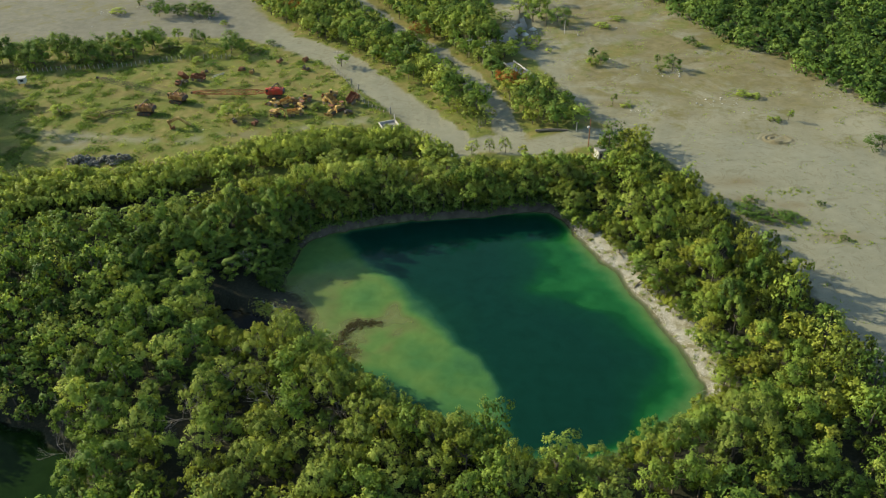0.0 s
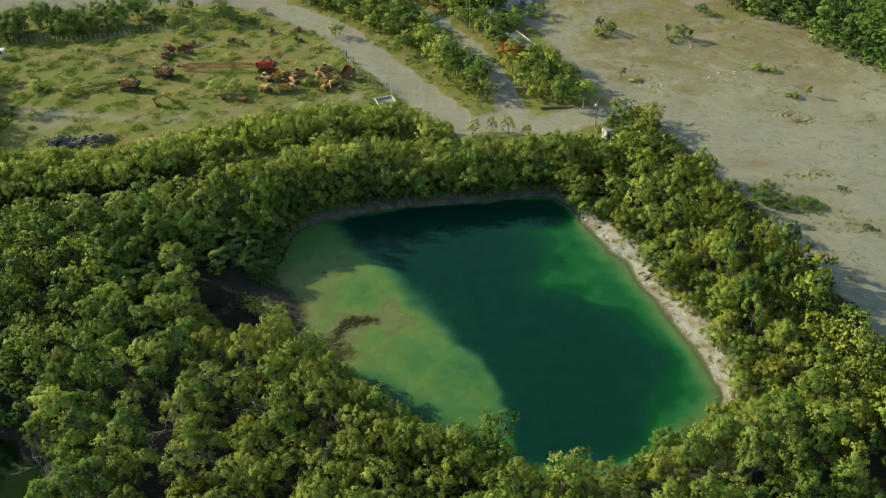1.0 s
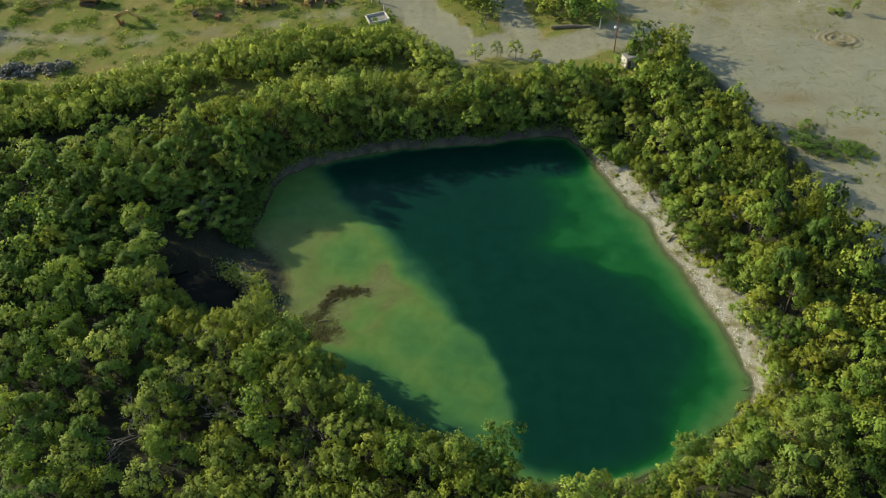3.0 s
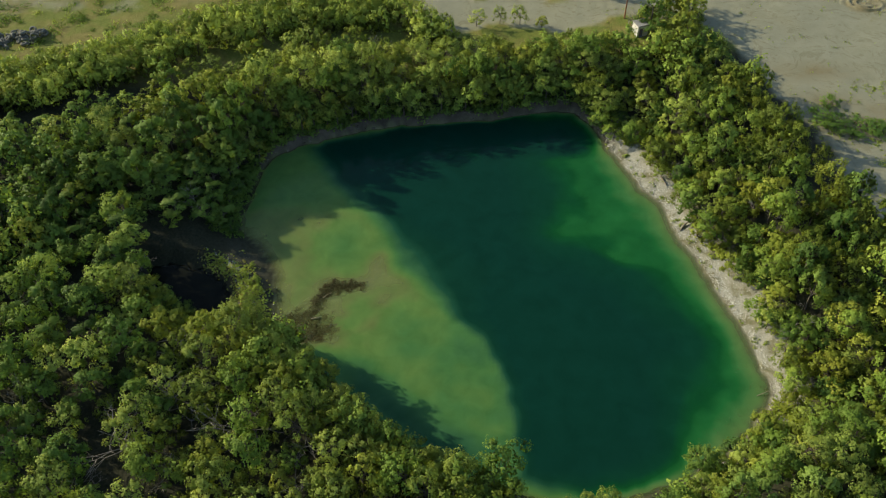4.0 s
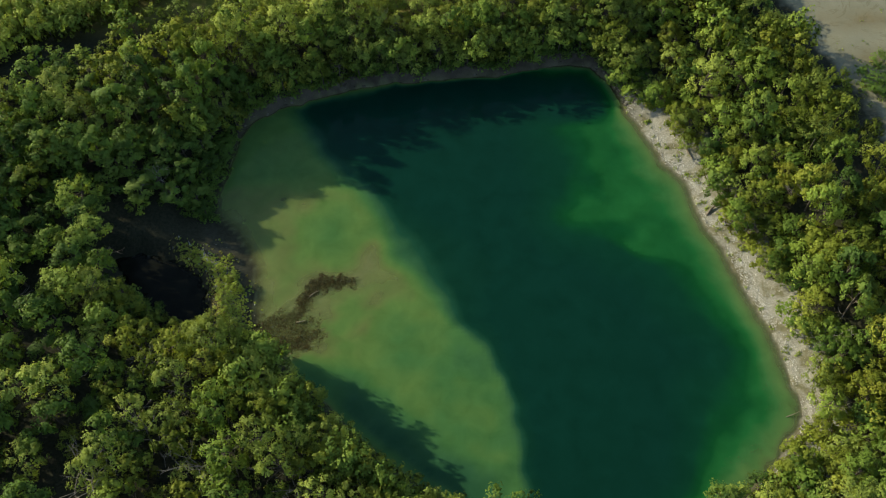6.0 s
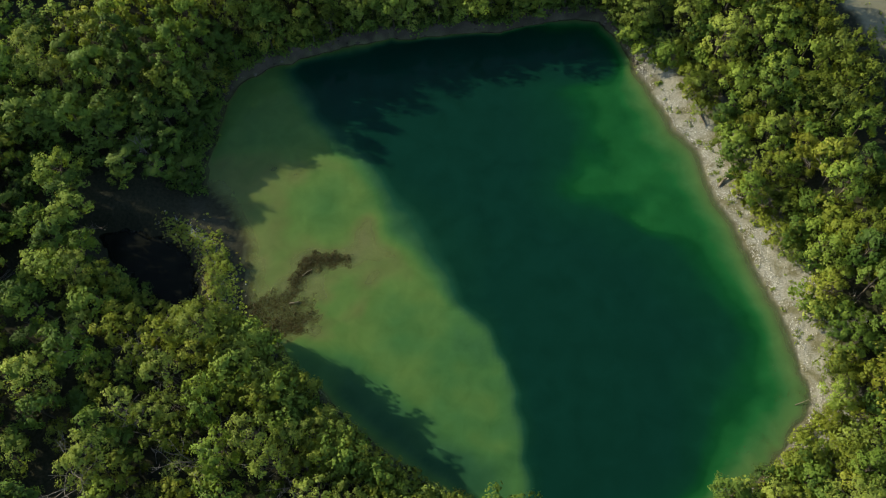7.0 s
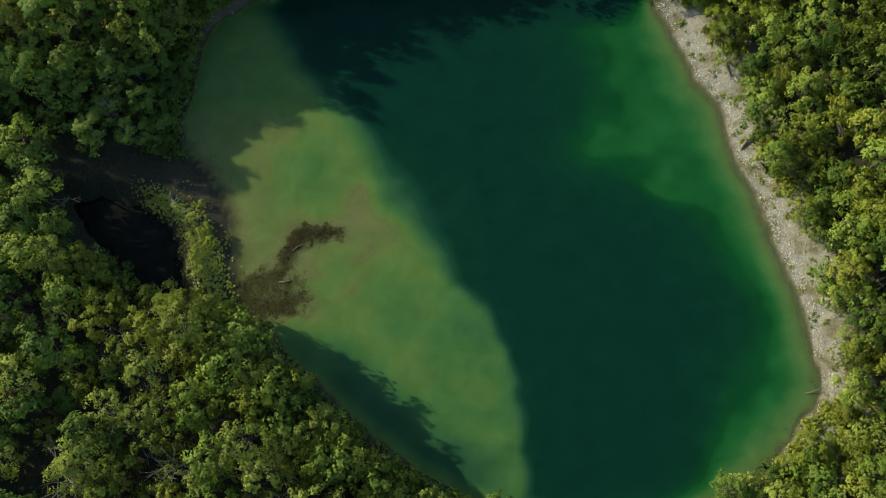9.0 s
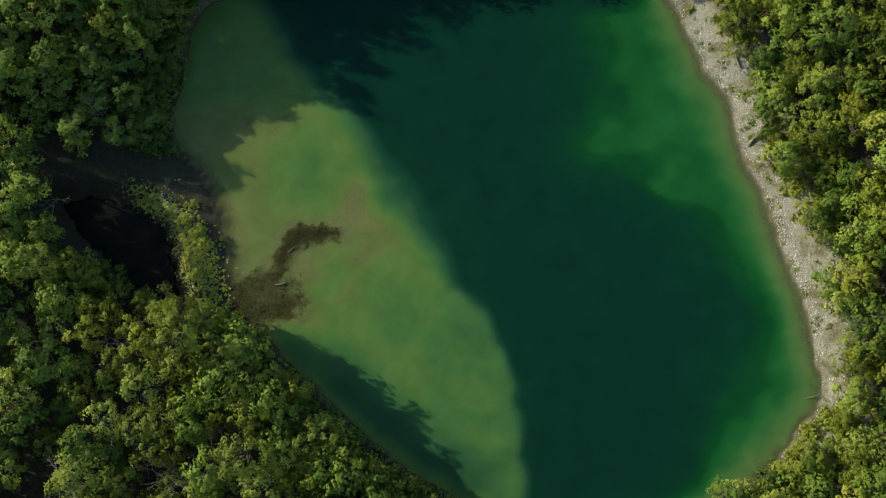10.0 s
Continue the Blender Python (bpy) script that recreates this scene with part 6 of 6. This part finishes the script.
TYRE = tyre_mesh()
rng = np.random.RandomState(9)
for n in range(118):
    u = rng.rand()
    u = 1 - (1 - u) * (0.55 + 0.45 * u)
    off = rng.normal(0, 1.15)
    x = -93 + 22.5 * u + rng.normal(0, 0.3)
    y = 159.4 + 2.4 * u + off
    k = rng.uniform(0.42, 0.82)
    ob = new("tyre", TYRE)
    flat = rng.rand() < 0.5
    heap = (0.25 + 0.95 * abs(math.sin(u * 7.3 + 0.8))) * math.exp(-(off / 0.9) ** 2)
    level = rng.choice([0.0, 0.5, 1.0], p=[0.45, 0.3, 0.25]) * heap
    ob.matrix_basis = Matrix.Translation((x, y, height_at(x, y) + level + (0.28 if flat else 0.62) * k)) @ Euler((rng.uniform(-0.5, 0.5) if flat else rng.uniform(1.0, 2.0), rng.uniform(-0.4, 0.4), rng.uniform(0, 6.28))).to_matrix().to_4x4() @ Matrix.Diagonal((k, k, k, 1))
    tagged(ob, "worn black tyre thrown on a long heap", "tyre", "heap of old tyres")


# fences
def fence(points, count, high, label, seed, mat, rails=2):
    rng = np.random.RandomState(seed)
    P = np.array(points, float)
    run = np.r_[0, np.cumsum(np.hypot(*np.diff(P, axis=0).T))]
    ob = stand("fence", *points[0], 0, label, "fence")
    base = ob.matrix_basis.inverted()
    bm = box(B(), (0, 0, high / 2), (0.12, 0.12, high), bevel=0.02, taper=0.85)
    me = bpy.data.meshes.new("post")
    bm.to_mesh(me)
    bm.free()
    me.materials.append(mat)
    tops = []
    for s in np.linspace(0, run[-1], count):
        x, y = np.interp(s, run, P[:, 0]), np.interp(s, run, P[:, 1])
        k = rng.uniform(0.85, 1.15)
        m = base @ Matrix.Translation((x, y, height_at(x, y) - 0.05)) @ Euler((rng.normal(0, 0.05), rng.normal(0, 0.05), rng.rand())).to_matrix().to_4x4() @ Matrix.Diagonal((1, 1, k, 1))
        child("post", me, ob).matrix_basis = m
        tops.append(m)
    for q in range(rails):
        bm = B()
        for a, b in zip(tops, tops[1:]):
            z = high * (0.45 + 0.45 * q)
            rod(bm, a @ Vector((0, 0, z)), b @ Vector((0, 0, z)), 0.012, 3)
        part("wire", bm, STEEL, ob)
    return ob


fence([(-33.5, 217.5), (-29.5, 209.5), (-26.3, 201.9), (-21.6, 190.5), (-16.5, 185.5)], 27, 1.35, "pale wooden post and wire fence beside the dirt road", 1, WOOD)
fence([(-118, 212.5), (-100, 215.5), (-88.3, 217.1), (-83.3, 220.2), (-62.0, 223.4)], 48, 1.4, "grey post and wire fence below a row of trees", 2, WOOD)
for x, y in ((-26.1, 203.3), (-24.0, 199.4), (-15.0, 185.6)):
    bm = box(B(), (0, 0, 0.8), (0.3, 0.3, 1.6), bevel=0.04)
    box(bm, (0, 0, 1.65), (0.38, 0.38, 0.12), bevel=0.04, taper=0.8)
    me = bpy.data.meshes.new("gate_post")
    bm.to_mesh(me)
    bm.free()
    me.materials.append(CONCRETE)
    ob = new("gate_post", me)
    ob.matrix_basis = pose(x, y, height_at(x, y), 0, 0, 25)
    tagged(ob, "square pale concrete gate post beside the fence", "gate post", "gate posts")

# a pale concrete frame sunk in the ground by the road
pit = stand("concrete_trough", -14.9, 179.2, 22, "shallow pale concrete trough with raised rims", "trough")
for c, sz in (((0, 1.55, 0.2), (4.2, 0.25, 0.45)), ((0, -1.55, 0.2), (4.2, 0.25, 0.45)), ((2.0, 0, 0.2), (0.25, 2.84, 0.45)), ((-2.0, 0, 0.2), (0.25, 2.84, 0.45))):
    part("rim", box(B(), c, (sz[0], sz[1], 0.6), bevel=0.03), PALE_CONCRETE, pit)
part("floor_slab", box(B(), (0, 0, 0.02), (3.75, 2.84, 0.12), bevel=0.01), CONCRETE, pit)
bm = box(B(), (2.0, 1.6, 0.9), (0.22, 0.22, 1.8), bevel=0.03)
part("post", bm, PALE_CONCRETE, pit)

# weighbridge: grey deck between white rails
deck = stand("weighbridge", 17.2, 210.4, -65.5, "grey concrete weighbridge ramp between white rails", "weighbridge", size=0.88)
part("deck", box(B(), (0, 0, 0.75), (11.5, 3.2, 0.3), bevel=0.04), CONCRETE, deck)
for s in (-1, 1):
    part("rail", box(B(), (0, s * 1.72, 1.15), (11.9, 0.22, 0.5), bevel=0.04), WHITE, deck)
for k in range(5):
    part("footing", box(B(), (-5 + 2.5 * k, 0, 0.28), (0.4, 3.0, 0.66), bevel=0.03), CONCRETE, deck)
part("end_wall", box(B(), (6.2, 0, 0.6), (0.3, 3.9, 1.5), bevel=0.05), WHITE, deck)

# gatehouse
hut = stand("gatehouse", 31.6, 160.4, 20, "small whitewashed gatehouse half hidden by trees", "hut", size=0.76)
bm = B()
for c, sz in (((0, 1.2, 1.3), (2.6, 0.15, 2.6)), ((0, -1.2, 1.3), (2.6, 0.15, 2.6)), ((1.23, 0, 1.3), (0.15, 2.25, 2.6)), ((-1.23, 0, 1.3), (0.15, 2.25, 2.6))):
    box(bm, c, sz, bevel=0.02)
part("wall", bm, WHITE, hut)
part("roof", box(B(), (0, 0, 2.72), (2.8, 2.7, 0.18), bevel=0.04), CONCRETE, hut, "grey flat concrete roof")
door = part("door", box(B(), (-0.5, -1.3, 1.0), (0.8, 0.06, 2.0), bevel=0.02), BLUE, hut)
part("handle", box(B(), (-0.2, -1.36, 1.0), (0.12, 0.05, 0.05), bevel=0.01), STEEL, door)
win = part("window", box(B(), (0.6, -1.29, 1.6), (0.7, 0.05, 0.8), bevel=0.01), GLASS, hut)
part("frame", box(B(), (0.6, -1.285, 1.15), (0.85, 0.08, 0.08), bevel=0.01), CONCRETE, win)

# watch booth on short legs at the yard's edge
booth = stand("site_booth", -111.8, 204.0, 8, "small white booth with a flat roof on legs", "booth", size=0.8)
part("body", box(B(), (0, 0, 1.6), (2.3, 1.9, 1.7), bevel=0.05), WHITE, booth)
part("roof", box(B(), (0, 0, 2.55), (2.8, 2.4, 0.16), bevel=0.04), WHITE, booth)
for px in (-0.95, 0.95):
    for py in (-0.75, 0.75):
        part("leg", box(B(), (px, py, 0.38), (0.14, 0.14, 0.8), bevel=0.02), STEEL, booth)
part("window", box(B(), (0.1, -0.96, 1.8), (1.2, 0.05, 0.7), bevel=0.01), GLASS, booth)


def pole(x, y, high, label, arms=1, lamp=False, mat=None):
    ob = stand("utility_pole" if not lamp else "lamp_pole", x, y, 25, label, "pole", "poles")
    part("shaft", rod(B(), (0, 0, -0.3), (0, 0, high), 0.13, 8, 0.09), mat or WOOD, ob)
    for k in range(arms):
        arm = part("crossarm", box(B(), (0, 0, high - 0.35 - 0.6 * k), (1.7, 0.12, 0.12), bevel=0.02), WOOD, ob)
        for px in (-0.75, 0, 0.75):
            part("insulator", rod(B(), (px, 0, high - 0.3 - 0.6 * k), (px, 0, high - 0.08 - 0.6 * k), 0.05, 6), WHITE, arm)
    if lamp:
        bm = B()
        bmesh.ops.create_uvsphere(bm, u_segments=12, v_segments=8, radius=0.3, matrix=Matrix.Translation((-0.35, 0, high * 0.74)))
        part("lamp_globe", bm, WHITE, ob)
        part("bracket", rod(B(), (0, 0, high * 0.72), (-0.35, 0, high * 0.72), 0.04, 6), STEEL, ob)
    return ob


pole(4.5, 222.2, 5.2, "grey wooden utility pole with a crossarm above trees")
pole(8.2, 217.0, 5.0, "grey wooden utility pole beside the road")
pole(9.9, 220.0, 5.4, "wooden utility pole with two crossarms", 2)
pole(29.7, 165.0, 7.0, "rust-topped pole with a white lamp globe", 0, True, RUST)
pole(28.2, 173.8, 2.6, "short weathered post by the road junction", 0)
pole(-31.5, 219.0, 3.4, "thin grey pole beside the dirt road", 1)
pole(32.5, 238.0, 4.0, "thin grey pole on the open plain", 0)

# an earth bank held by logs beside the junction
bm = B()
rod(bm, (-3.6, 0, 0.26), (0.2, 0.12, 0.30), 0.3, 9, 0.36)
rod(bm, (0.2, 0.12, 0.30), (3.8, -0.1, 0.24), 0.36, 9, 0.26)
me = bpy.data.meshes.new("barrier_log")
bm.to_mesh(me)
bm.free()
me.materials.append(LOGWOOD)
ob = new("barrier_log", me)
ob.matrix_basis = pose(22.5, 174.2, height_at(22.5, 174.2), 0, 0, 2)
tagged(ob, "long brown barrier log lying along the road", "log")
